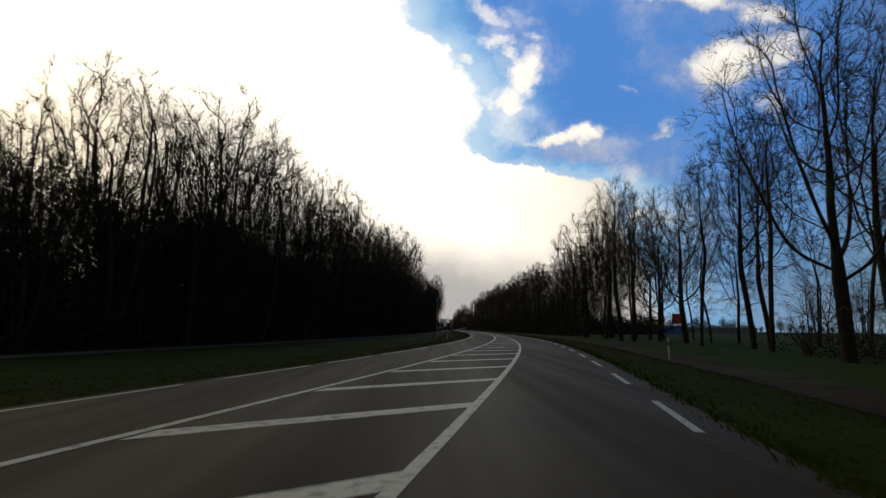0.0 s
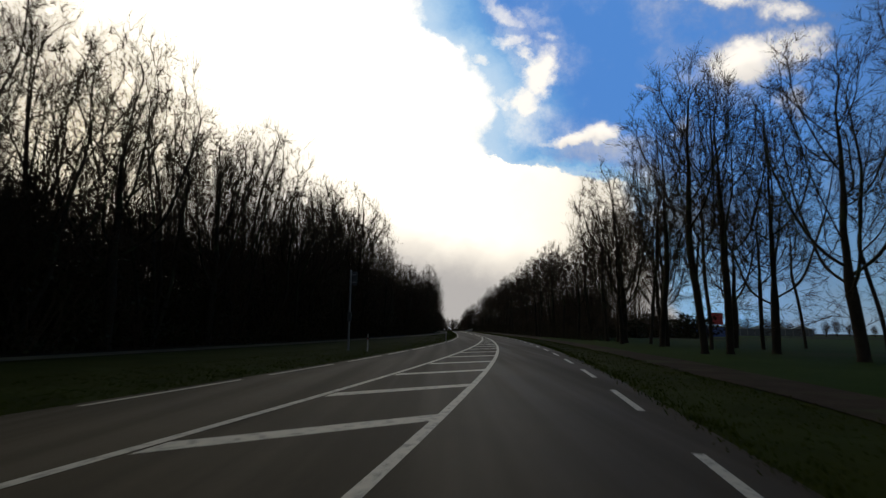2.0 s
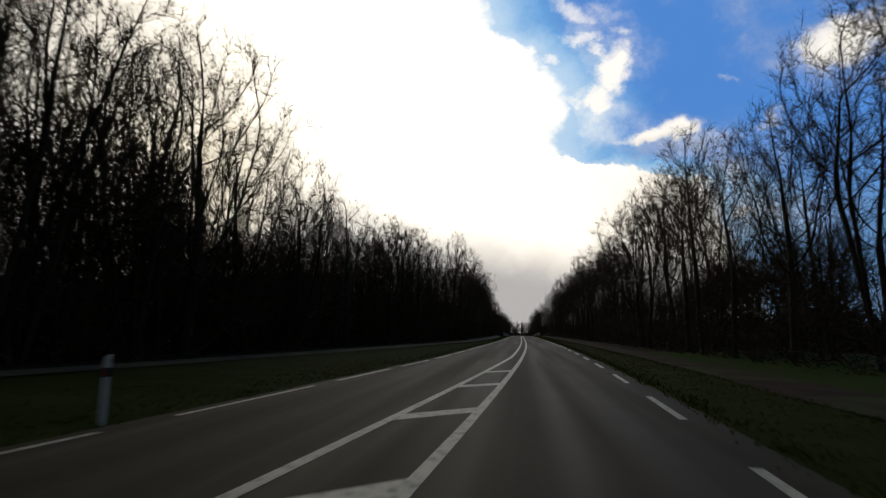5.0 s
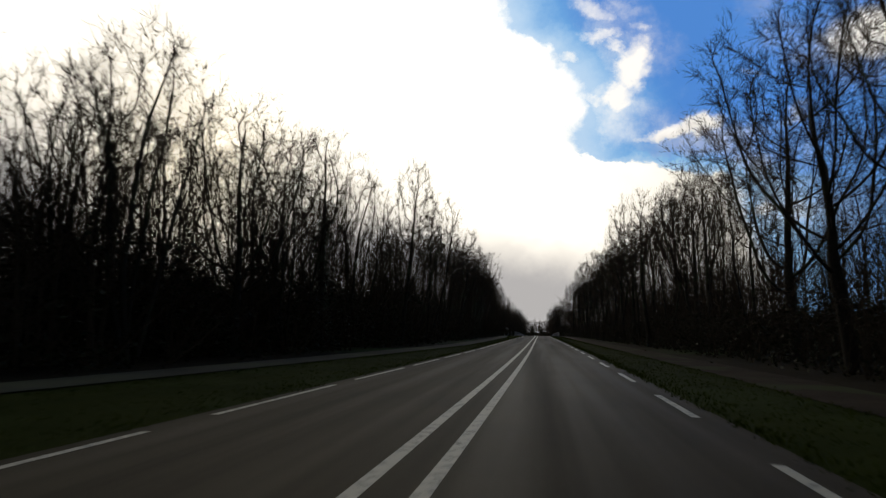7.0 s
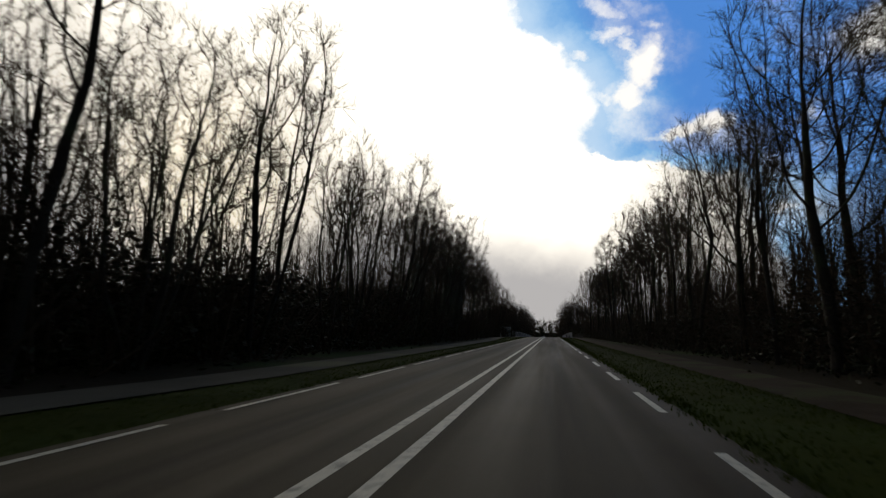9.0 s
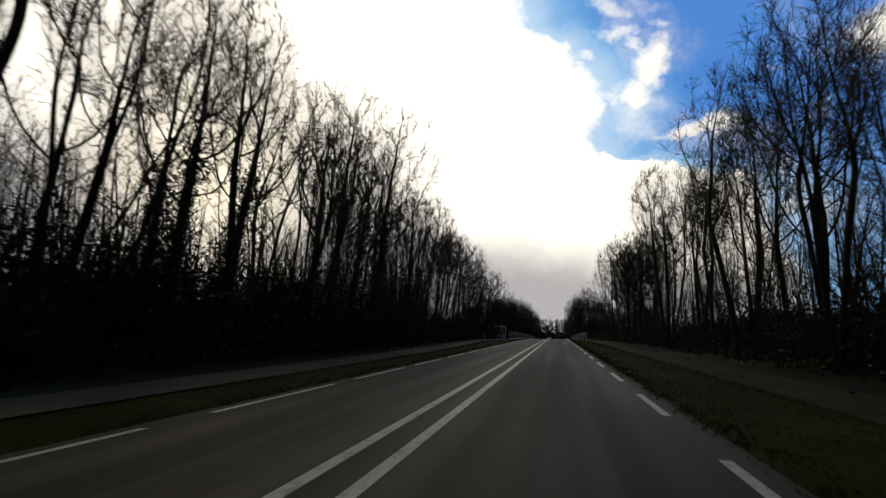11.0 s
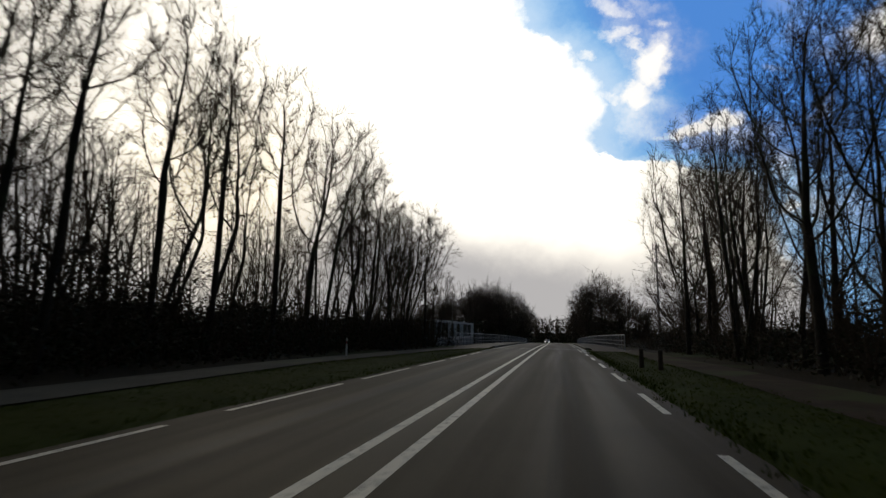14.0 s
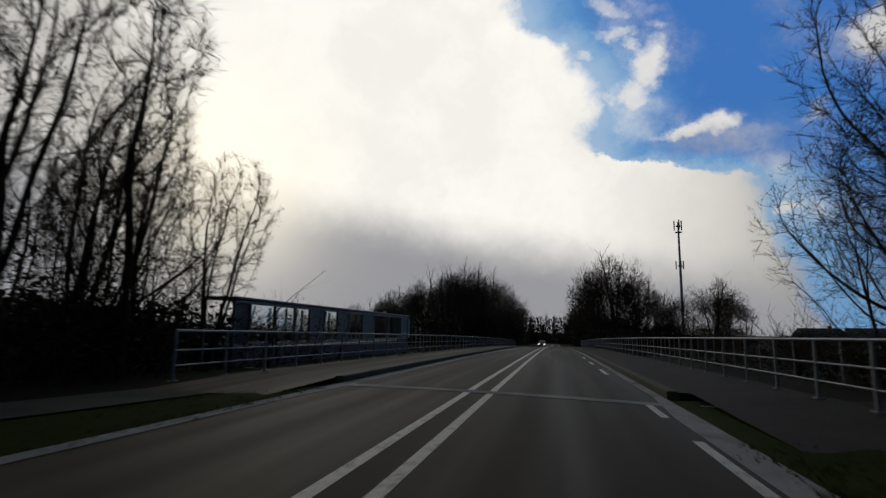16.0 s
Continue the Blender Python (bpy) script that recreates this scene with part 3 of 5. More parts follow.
def dome_kind(seed, height, wide, sprays, thick=0.024):
    """A tree with a closed, domed crown of fine twig sprays over several stems."""
    lb = Limbs(seed)
    r = lb.rng
    for i in range(4):
        d = np.array((r.normal(0, 0.16), r.normal(0, 0.16), 1.0))
        lb.grow((r.normal(0, 0.3), r.normal(0, 0.3), -0.15), d / np.linalg.norm(d), height * r.uniform(0.7, 0.95), 0.2, 0, STEM[:2] + ((1, 3, 0.1, 0.05, 0, 0, 0, 0),))
    trunk = mesh_of("trunk", lb.vs[0], lb.fs[0], BARK, True)
    vs, fs = [list(v) for v in lb.vs[1]], list(lb.fs[1])
    lumps = []
    while len(lumps) < 24:
        q = r.uniform(-1, 1, 3)
        if np.dot(q, q) < 1:
            lumps.append((q * (wide * 0.8, wide * 0.8, height * 0.34) + (0, 0, height * 0.5), r.uniform(0.13, 0.2) * height))
    for _ in range(sprays):
        c, rad = lumps[r.integers(len(lumps))]
        n = r.normal(0, 1, 3)
        n /= np.linalg.norm(n)
        p = c + n * rad * r.uniform(0.2, 1.0) ** 0.6
        d = n + (0, 0, 0.7) + r.normal(0, 0.35, 3)
        d /= np.linalg.norm(d)
        w = np.cross(d, r.normal(0, 1, 3))
        w *= thick / np.linalg.norm(w)
        ln = r.uniform(0.45, 1.1)
        p = p - d * ln * 0.5
        if p[2] < 0.3:
            continue
        k = len(vs)
        vs += [(p - w).tolist(), (p + w).tolist(), (p + d * ln).tolist()]
        fs.append((k, k + 1, k + 2))
    return [trunk, mesh_of("crown", vs, fs, LIFTED_RUSSET)]


def colony(seed, height, low, wide, radius, peak=0.55, pulls=600, lift=0.1, stems=1, fan=0.0, twigs=1800, twig=0.8, lean=0.0, ivy=0, step=0.42, limbs=0):
    """Meshes of one bare tree whose limbs grow towards points strewn through a domed crown: trunk with limbs, crown of twigs, and ivy.
    low: height of the lowest limbs as a share; wide: the crown's reach; peak: where it is widest; limbs: odd low limbs."""
    rng = np.random.default_rng(seed)
    z0, tall = height * low, height * (1 - low)
    f = rng.uniform(0, 1, pulls * 3)
    reach = np.where(f < peak, np.sqrt(0.12 + 0.88 * f / peak), np.sqrt(np.maximum(0.0, 1 - ((f - peak) / (1 - peak)) ** 2)))
    keep = rng.uniform(0, 1, len(f)) < reach ** 2
    f, reach = f[keep][:pulls], reach[keep][:pulls]
    ang, rr = rng.uniform(0, 6.283, len(f)), wide * reach * rng.uniform(0.02, 1, len(f)) ** 0.42
    lump = 1 + 0.16 * np.sin(ang * 3 + seed) + 0.12 * np.sin(ang * 5 + f * 7)
    goal = np.stack((np.cos(ang) * rr * lump + lean * (z0 + f * tall), np.sin(ang) * rr * lump, z0 + f * tall), 1)
    if limbs:
        a = rng.uniform(0, 6.283, limbs)
        q = wide * rng.uniform(0.25, 0.75, limbs)
        goal = np.concatenate((goal, np.stack((np.cos(a) * q, np.sin(a) * q, z0 * rng.uniform(0.35, 1.0, limbs)), 1)))
    pos, mum, way_in = [], [], []
    for k in range(stems):
        a = 6.283 * (k + rng.uniform(0, 0.6)) / stems
        tilt = fan * rng.uniform(0.5, 1.1) if stems > 1 else 0.0
        d = np.array((math.cos(a) * tilt + lean, math.sin(a) * tilt, 1.0))
        p = np.array((math.cos(a), math.sin(a), 0.0)) * radius * 1.2 * (stems > 1) - (0, 0, 0.2)
        top, last = z0 * rng.uniform(0.85, 1.15), -1
        while True:
            pos.append(p.copy())
            mum.append(last)
            way_in.append(d / np.linalg.norm(d))
            last = len(pos) - 1
            if p[2] > top:
                break
            d = d + rng.normal(0, 0.018, 3)
            p = p + d / np.linalg.norm(d) * step
    pos, way_in = np.array(pos), np.array(way_in)
    gap = np.linalg.norm(goal[:, None] - pos[None], axis=2)
    near, dist = gap.argmin(1), gap.min(1)
    for _ in range(90):
        if not len(goal) or len(pos) > 5200:
            break
        pull = goal - pos[near]
        pull /= np.linalg.norm(pull, axis=1)[:, None] + 1e-9
        total = np.zeros((len(pos), 3))
        np.add.at(total, near, pull)
        who = np.unique(near)
        d = total[who]
        d /= np.linalg.norm(d, axis=1)[:, None] + 1e-9
        d = d + way_in[who] * 0.55 + (0, 0, lift) + rng.normal(0, 0.10, d.shape)
        d /= np.linalg.norm(d, axis=1)[:, None]
        fresh, k = pos[who] + d * step, len(pos)
        room = np.ones(len(who), bool)
        for i in range(0, k, 800):
            room &= np.linalg.norm(fresh[:, None] - pos[None, i:i + 800], axis=2).min(1) > step * 0.6
        if not room.any():
            break
        who, fresh, d = who[room], fresh[room], d[room]
        pos, way_in = np.concatenate((pos, fresh)), np.concatenate((way_in, d))
        mum.extend(who.tolist())
        gap = np.linalg.norm(goal[:, None] - fresh[None], axis=2)
        better = gap.min(1) < dist
        near, dist = np.where(better, gap.argmin(1) + k, near), np.minimum(dist, gap.min(1))
        left = dist > step * 1.35
        goal, near, dist = goal[left], near[left], dist[left]
    n = len(pos)
    kids = [[] for _ in range(n)]
    area = np.zeros(n)
    for i in range(n - 1, -1, -1):
        area[i] = max(area[i], 1.0)
        if mum[i] >= 0:
            kids[mum[i]].append(i)
            area[mum[i]] += area[i]
    rad = area ** (1 / 1.9)
    tip = rad.min()
    rad = 0.010 + (rad - tip) * (radius - 0.010) / (rad.max() - tip)
    # draw the kinks straight
    for _ in range(2):
        soft = pos.copy()
        for i in range(n):
            if mum[i] >= 0 and kids[i]:
                soft[i] = 0.5 * pos[i] + 0.25 * pos[mum[i]] + 0.25 * pos[max(kids[i], key=lambda c: rad[c])]
        pos = soft
    lb = Limbs(seed)
    heads = [i for i in range(n) if mum[i] < 0]
    while heads:
        i = heads.pop()
        chain = [i] if mum[i] < 0 else [mum[i], i]
        while kids[i]:
            main = max(kids[i], key=lambda c: rad[c])
            heads += [c for c in kids[i] if c != main]
            chain.append(main)
            i = main
        thick = rad[chain[min(1, len(chain) - 1)]]
        if thick < 0.05 and len(chain) > 3:
            chain = chain[:1] + chain[1:-1:2] + chain[-1:]
        rs = [min(rad[c], thick * 1.05) for c in chain]
        lb.tube(pos[chain], rs, 8 if thick > 0.14 else 5 if thick > 0.06 else 3, 0 if thick > 0.035 else 1, len(chain) > 2 and thick <= 0.06)
    thin = np.array([i for i in range(n) if area[i] < 12 and pos[i][2] > 1.0])
    mid = np.array((lean * height * 0.6, 0, z0 + tall * 0.3))
    pick = thin[rng.integers(0, len(thin), twigs)]
    out = pos[pick] - mid
    out /= np.linalg.norm(out, axis=1)[:, None] + 1e-9
    first = way_in[pick] * 0.6 + out * 0.3 + (0, 0, 0.22) + rng.normal(0, 0.42, out.shape)
    first /= np.linalg.norm(first, axis=1)[:, None]
    root, reach = pos[pick], (twig * rng.uniform(0.6, 1.5, twigs))[:, None]
    # each twig carries a shorter one on either side
    for share, spread, size in ((0.0, 0.0, 1.0), (0.35, 0.5, 0.6), (0.62, 0.5, 0.5)):
        d = first + rng.normal(0, 1, first.shape) * spread
        d /= np.linalg.norm(d, axis=1)[:, None]
        w = np.cross(d, rng.normal(0, 1, d.shape))
        w *= (0.0105 / (np.linalg.norm(w, axis=1) + 1e-9))[:, None]
        p = root + first * reach * share
        k = len(lb.vs[1])
        lb.vs[1].extend(np.stack((p - w, p + w, p + d * reach * size), 1).reshape(-1, 3).tolist())
        lb.fs[1].extend((k + 3 * i, k + 3 * i + 1, k + 3 * i + 2) for i in range(twigs))
    for j in range(8):
        v = lb.vs[0][j]
        if stems == 1:
            lb.vs[0][j] = [v[0] * 1.5, v[1] * 1.5, v[2]]
    made = [mesh_of("trunk", lb.vs[0], lb.fs[0], BARK, True), mesh_of("crown", lb.vs[1], lb.fs[1], TWIG)]
    if ivy:
        vs, fs = [], []
        spine = [tuple(pos[i]) for i in range(n) if rad[i] > radius * 0.35 and pos[i][2] < height * 0.6]
        leaf_cloud(rng, ivy, spine, np.array((0.34, 0.34, 0.34)), 0.085, vs, fs)
        made.append(mesh_of("ivy", vs, fs, IVY))
    return made


KINDS = {
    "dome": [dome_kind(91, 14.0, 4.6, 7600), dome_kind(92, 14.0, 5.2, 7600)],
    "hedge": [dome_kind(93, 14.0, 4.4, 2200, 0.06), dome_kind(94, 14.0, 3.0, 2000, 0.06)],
    "round": [colony(11, 16.0, 0.22, 4.6, 0.27, 0.5, 760, limbs=14, twigs=3400), colony(12, 15.5, 0.26, 4.2, 0.24, 0.45, 700, lean=0.03, limbs=10, twigs=3200)],
    "tall": [colony(21, 18.0, 0.34, 3.6, 0.23, 0.55, 680, limbs=16, twigs=2500), colony(22, 18.5, 0.38, 3.3, 0.22, 0.5, 640, lean=0.03, limbs=20, twigs=2400), colony(23, 17.0, 0.36, 3.8, 0.19, 0.55, 620, stems=2, fan=0.06, twigs=2400)],
    "slim": [colony(31, 17.0, 0.45, 2.3, 0.15, 0.5, 330, 0.2, limbs=14, twigs=1300), colony(32, 17.5, 0.5, 2.2, 0.16, 0.5, 320, 0.2, lean=0.05, limbs=16, twigs=1300),
             colony(33, 16.0, 0.42, 2.8, 0.13, 0.55, 400, 0.2, stems=2, fan=0.14, twigs=1400)],
    "stems": [colony(41, 14.5, 0.22, 3.9, 0.13, 0.6, 640, 0.15, stems=5, fan=0.30, twigs=2600), colony(42, 13.5, 0.2, 4.1, 0.12, 0.6, 640, 0.15, stems=5, fan=0.36, twigs=2600), colony(43, 15.5, 0.24, 3.4, 0.14, 0.6, 560, 0.15, stems=4, fan=0.24, twigs=2400)],
    "spreading": [colony(85, 11.5, 0.14, 5.0, 0.26, 0.4, 620, 0.0, limbs=8, twigs=2300), colony(86, 10.5, 0.14, 4.6, 0.22, 0.4, 560, 0.0, limbs=8, twigs=2100)],
    "feather": [colony(71, 17.0, 0.16, 3.5, 0.21, 0.42, 640, 0.28, twigs=2000), colony(72, 16.0, 0.16, 3.0, 0.18, 0.45, 560, 0.28, twigs=1800)],
    "ivied": [colony(51, 17.0, 0.4, 3.2, 0.23, 0.5, 520, ivy=5200, twigs=1500), colony(52, 16.0, 0.45, 2.6, 0.2, 0.5, 400, ivy=4800, twigs=1300)],
}
WORDS = {
    "round": "bare broad-crowned deciduous tree, dense twigs,", "tall": "tall bare deciduous tree",
    "slim": "slender bare woodland tree with high branches", "stems": "bare multi-stemmed tree fanning from the ground",
    "spreading": "bare tree with low wide-spreading crooked limbs",
    "hedge": "distant dark hedgerow tree across the field",
    "dome": "dense bare tree with a domed twiggy crown",
    "feather": "bare narrow tree with fine low twigs",
    "ivied": "bare tree with a dark ivy-clad trunk"}
FIRST = {}


def plant(kind, i, s, off, turn, size, side):
    """One tree of a kind at its station."""
    p = at(s, off, 0.0)
    p.z = land(p.x, p.y)
    lean = sway.uniform(5, 10) if side < 0 and -90 < s < -58 else sway.uniform(0, 5) if side < 0 and -125 < s < -90 else sway.uniform(3, 9) if side < 0 and -90 < s < 12 else sway.uniform(-2, 2)
    m = Matrix.Translation(p) @ pose(0, 0, 0, 0, lean, 0) @ pose(0, 0, 0, 0, 0, turn) @ Matrix.Diagonal((size, size, size, 1))
    key = (kind, i % len(KINDS[kind]), side)
    if key not in FIRST:
        ob = thing("tree", m, WORDS[kind] + ("" if kind == "hedge" else " beside the cycle path" if side < 0 else " beside the dirt footpath"), "tree", "trees along the road")
        for name, me in zip(("trunk", "crown", "ivy"), KINDS[kind][key[1]]):
            part(name, me, ob, "dark ivy leaves" if name == "ivy" else "")
        FIRST[key] = ob
        return
    ob = copy_thing(FIRST[key], Matrix())
    ob.matrix_basis = m


rng, sway = random.Random(7), random.Random(3)


# how tall the left wood stands along the road
TALLNESS = table(((-300, 0.62), (-266, 0.66), (-258, 1.04), (-246, 1.14), (-215, 1.12), (-205, 1.18), (-188, 1.16), (-180, 0.92), (-174, 0.80), (-150, 0.76), (-136, 0.96), (-126, 1.0), (-118, 0.92), (-105, 0.88), (-90, 0.93), (-60, 0.92), (-12, 0.9), (-3, 0.8), (3, 0.55), (12, 0.5)))


def mixed(choices):
    return rng.choices([c[0] for c in choices], [c[1] for c in choices])[0]


# left wood: front rows, single trees
for s0, s1, gap, rows, pick in (
        (-296, -190, 6.0, ((0.0, 1.0), (4.5, 1.08)), (("stems", 7), ("round", 2), ("slim", 1))),
        (-190, -136, 6.0, ((0.3, 1.0), (4.5, 1.08)), (("stems", 5), ("round", 3), ("slim", 1), ("ivied", 2))),
        (-136, -88, 5.6, ((0.3, 1.0), (4.0, 1.0)), (("stems", 8), ("slim", 4))),
        (-88, -64, 3.6, ((0.3, 1.0), (3.4, 1.0)), (("ivied", 8), ("slim", 3))),
        (-64, 4, 4.8, ((0.2, 0.95), (3.2, 1.0), (6.4, 0.95)), (("slim", 6), ("stems", 2), ("tall", 1)))):
    for deep, size in rows:
        s = s0 + rng.uniform(0, gap)
        while s < s1:
            plant(mixed(pick), rng.randrange(9), s, WOOD_LEFT(s) - 0.6 - deep - rng.uniform(0, 2.2), rng.uniform(0, 360), TALLNESS(s) * size * rng.uniform(0.85, 1.1), -1)
            s += gap * (1.4 if deep > 2 else 1.0) * rng.uniform(0.7, 1.3)
# right side: a loose row of tall trees before open land, then closed wood
for s, off, kind, size in ((-281, 21, "tall", 1.0), (-268, 17, "slim", 1.0), (-260.2, 14.2, "round", 1.08), (-256, 18.5, "tall", 0.95),
                           (-250, 15.5, "slim", 0.9), (-244, 17, "tall", 0.95), (-238, 15.5, "slim", 0.9), (-231, 16.7, "round", 0.98), (-224.5, 12.2, "tall", 1.0), (-224.5, 13.6, "tall", 0.93),
                           (-223.5, 16.6, "round", 0.92), (-217, 15.5, "slim", 0.9), (-211.8, 13.7, "tall", 1.06), (-204, 15.2, "slim", 0.95), (-200, 13.9, "round", 1.2),
                           (-158, 13.3, "tall", 0.92), (-142.8, 13.7, "round", 1.04)):
    plant(kind, rng.randrange(2), s, off, rng.uniform(0, 360), size, 1)
for s0, s1, gap, rows, pick in (
        (-292, -200, 9.0, ((6.5, 0.85), (11.0, 0.8)), (("slim", 4), ("tall", 3))),
        (-214, -150, 5.6, ((0.0, 0.88), (4.5, 0.95)), (("stems", 2), ("tall", 3), ("slim", 2), ("round", 2))),
        (-136, -90, 5.5, ((0.3, 0.95), (4.2, 1.0)), (("slim", 4), ("tall", 3), ("stems", 2))),
        (-90, -9, 4.4, ((0.2, 0.92), (4.0, 1.0)), (("slim", 6), ("tall", 3), ("feather", 2)))):
    for deep, size in rows:
        s = s0 + rng.uniform(0, gap)
        while s < s1:
            plant(mixed(pick), rng.randrange(9), s, WOOD_RIGHT(s) + 0.8 + deep + rng.uniform(0, 2.2), rng.uniform(0, 360), size * rng.uniform(0.82, 1.1), 1)
            s += gap * (1.4 if deep > 2 else 1.0) * rng.uniform(0.7, 1.3)
# closed low canopy along the middle stretch
for side, s0, s1, gap, edge, deep, h0, h1 in ((-1, -300, -264, 8.0, WOOD_LEFT, -6.0, 6.5, 8.0), (-1, -264, -238, 5.0, WOOD_LEFT, -6.0, 11.5, 13.5), (-1, -238, -206, 5.5, WOOD_LEFT, -5.5, 7.5, 11.0), (-1, -240, -200, 7.0, WOOD_LEFT, -11.0, 12.0, 14.0), (-1, -206, -184, 5.5, WOOD_LEFT, -3.4, 11.5, 13.5), (-1, -184, -168, 5.5, WOOD_LEFT, -3.4, 8.8, 10.5), (-1, -200, -150, 8.0, WOOD_LEFT, -9.0, 9.5, 11.0),
                                              (1, -178, -158, 6.0, WOOD_RIGHT, 5.5, 8.0, 9.5)):
    s = s0
    while s < s1:
        plant("dome", sway.randrange(2), s, edge(s) + deep + sway.uniform(-1, 1), sway.uniform(0, 360), sway.uniform(h0, h1) / 14.0, side)
        s += gap * sway.uniform(0.8, 1.2)
s = -178.0
while s < -138:
    plant("round", sway.randrange(2), s, WOOD_LEFT(s) - 5.0 + sway.uniform(-1.5, 1.5), sway.uniform(0, 360), (0.8 if s < -150 else 0.86) * sway.uniform(0.92, 1.08), -1)
    s += 7.0 * sway.uniform(0.8, 1.2)
# a far row across the open field
for k in range(26):
    a, r = radians(17 + 0.85 * k), 236 + sway.uniform(-14, 14)
    plant("hedge", k, -258 + r * math.cos(a), r * math.sin(a), sway.uniform(0, 360), sway.uniform(0.25, 0.62), 1)
# closed woods beyond the canal
for side, rows in ((-1, ((100, -40, 7.5), (103, -35, 9), (100, -30, 10.5), (104, -25, 12.5), (101, -20, 14), (106, -15.5, 15.5), (101, -12, 14), (110, -10.5, 13.5), (112, -22, 15), (115, -30, 12.5),
                         (114, -37, 10), (124, -10, 13), (122, -17, 15), (138, -9.5, 13), (155, -9.5, 13), (175, -9.5, 13), (120, -46, 8))),
                   (1, ((101, 11.5, 12.5), (104, 16.5, 19), (102, 20.5, 14.5), (110, 13, 15), (107, 25, 12), (103, 28, 10.5), (103, 34.5, 13.5), (108, 38.5, 11), (125, 11, 13), (145, 10.5, 12), (165, 10.5, 12)))):
    for s, off, h in rows:
        plant("dome" if s < 118 else "hedge", rng.randrange(2), s, off - (1.0 if side < 0 else 2.6), rng.uniform(0, 360), h / (11.2 if side < 0 else 12.2), side)
# beyond the canal
for s, off, kind, size in ((-6, 10.8, "feather", 1.04), (-2.5, 13.2, "slim", 0.9), (-10, 13.0, "feather", 0.95), (3.5, 13.6, "spreading", 1.0), (9.5, 14.2, "spreading", 0.9), (8.0, 16.2, "round", 1.12),
                           (-5, 15.5, "tall", 0.9), (5, 19, "round", 0.9), (15, 19.5, "spreading", 0.6), (19, 18, "stems", 0.6), (14, 23, "stems", 0.7), (24, 24, "stems", 0.55)):
    plant(kind, rng.randrange(9), s, off, rng.uniform(0, 360), size, 1)


for s in (-198, -193, -188):
    plant("stems", rng.randrange(9), s, WOOD_LEFT(s) - 1.5, rng.uniform(0, 360), 1.05, -1)
for s, off, kind, size in ((-4, -11, "stems", 0.92), (-1, -13.2, "slim", 0.75), (1.5, -12.8, "stems", 0.66), (-6, -14, "stems", 0.95), (4, -14.8, "stems", 0.64), (8, -15.8, "spreading", 0.55),
                           (4.5, -13.8, "spreading", 0.72), (6, -18, "stems", 0.6)):
    plant(kind, rng.randrange(9), s, off, rng.uniform(0, 360), size, -1)


# the wood behind, as massed stuff in a few tiles
def wood_tile(seed, length, depth, trees, height, wands, leaves, leaf_z, leaf=0.085, wand=3.0):
    lb = Limbs(seed)
    r = lb.rng
    for _ in range(trees):
        p = (r.uniform(-depth / 2, depth / 2), r.uniform(0, length), -0.2)
        d = np.array((r.normal(0, 0.05), r.normal(0, 0.05), 1.0))
        lb.grow(p, d / np.linalg.norm(d), height * r.uniform(0.7, 1.1), r.uniform(0.06, 0.12), 0, THIN)
    for _ in range(wands):
        p = (r.uniform(-depth / 2, depth / 2), r.uniform(0, length), -0.1)
        for _ in range(4):
            d = np.array((r.normal(0, 0.3), r.normal(0, 0.3), 1.0))
            lb.grow(p, d / np.linalg.norm(d), wand * r.uniform(0.6, 1.4), 0.007 * wand, 0, WAND)
    k = len(lb.vs[0])
    vs = lb.vs[0] + lb.vs[1]
    fs = lb.fs[0] + [tuple(i + k for i in f) for f in lb.fs[1]]
    lv, lf = [], []
    cs = [(r.uniform(-depth / 2, depth / 2), r.uniform(0, length), 0.1 + leaf_z * r.uniform() ** 1.7) for _ in range(110)]
    leaf_cloud(r, round(leaves * 0.55), cs, np.array((0.8, 0.8, 0.42)), leaf * 1.3, lv, lf)
    me = mesh_of("woodland", vs, fs, BRUSH)
    return me, mesh_of("undergrowth", lv, lf, LEAF)


TILES = [wood_tile(61, 16, 9, 18, 13.5, 10, 600, 3.6, 0.13), wood_tile(62, 16, 9, 16, 14.5, 10, 600, 2.6, 0.13)]
FAR = [wood_tile(75, 16, 8, 7, 6.5, 10, 1500, 5.6, 0.32, 5.0), wood_tile(76, 16, 8, 7, 7.0, 10, 1500, 6.2, 0.32, 5.5)]
LOWS = [wood_tile(64, 16, 5, 0, 10, 30, 3400, 1.5, 0.075), wood_tile(65, 16, 5, 0, 10, 30, 3600, 2.7, 0.08)]
DENSE = [wood_tile(67, 16, 6, 0, 10, 34, 7600, 5.6, 0.115, 5.5), wood_tile(68, 16, 6, 0, 10, 34, 7600, 6.4, 0.115, 6.0)]
SCREEN = [wood_tile(69, 16, 8, 0, 10, 14, 4200, 4.0, 0.27, 5.0), wood_tile(70, 16, 8, 0, 10, 14, 4200, 4.6, 0.27, 5.0)]
MASS = [wood_tile(79, 16, 7, 14, 12, 22, 3600, 8.0, 0.21, 8.0), wood_tile(80, 16, 7, 14, 12.5, 22, 3600, 9.0, 0.21, 8.5)]
THICK = [wood_tile(81, 16, 6, 24, 11.5, 6, 300, 3.0, 0.12), wood_tile(82, 16, 6, 24, 12.5, 6, 300, 3.0, 0.12)]
GROVE = [wood_tile(77, 16, 10, 26, 13.5, 16, 2600, 8.5, 0.38, 8.0), wood_tile(78, 16, 10, 24, 14.5, 16, 2600, 9.5, 0.38, 8.0)]


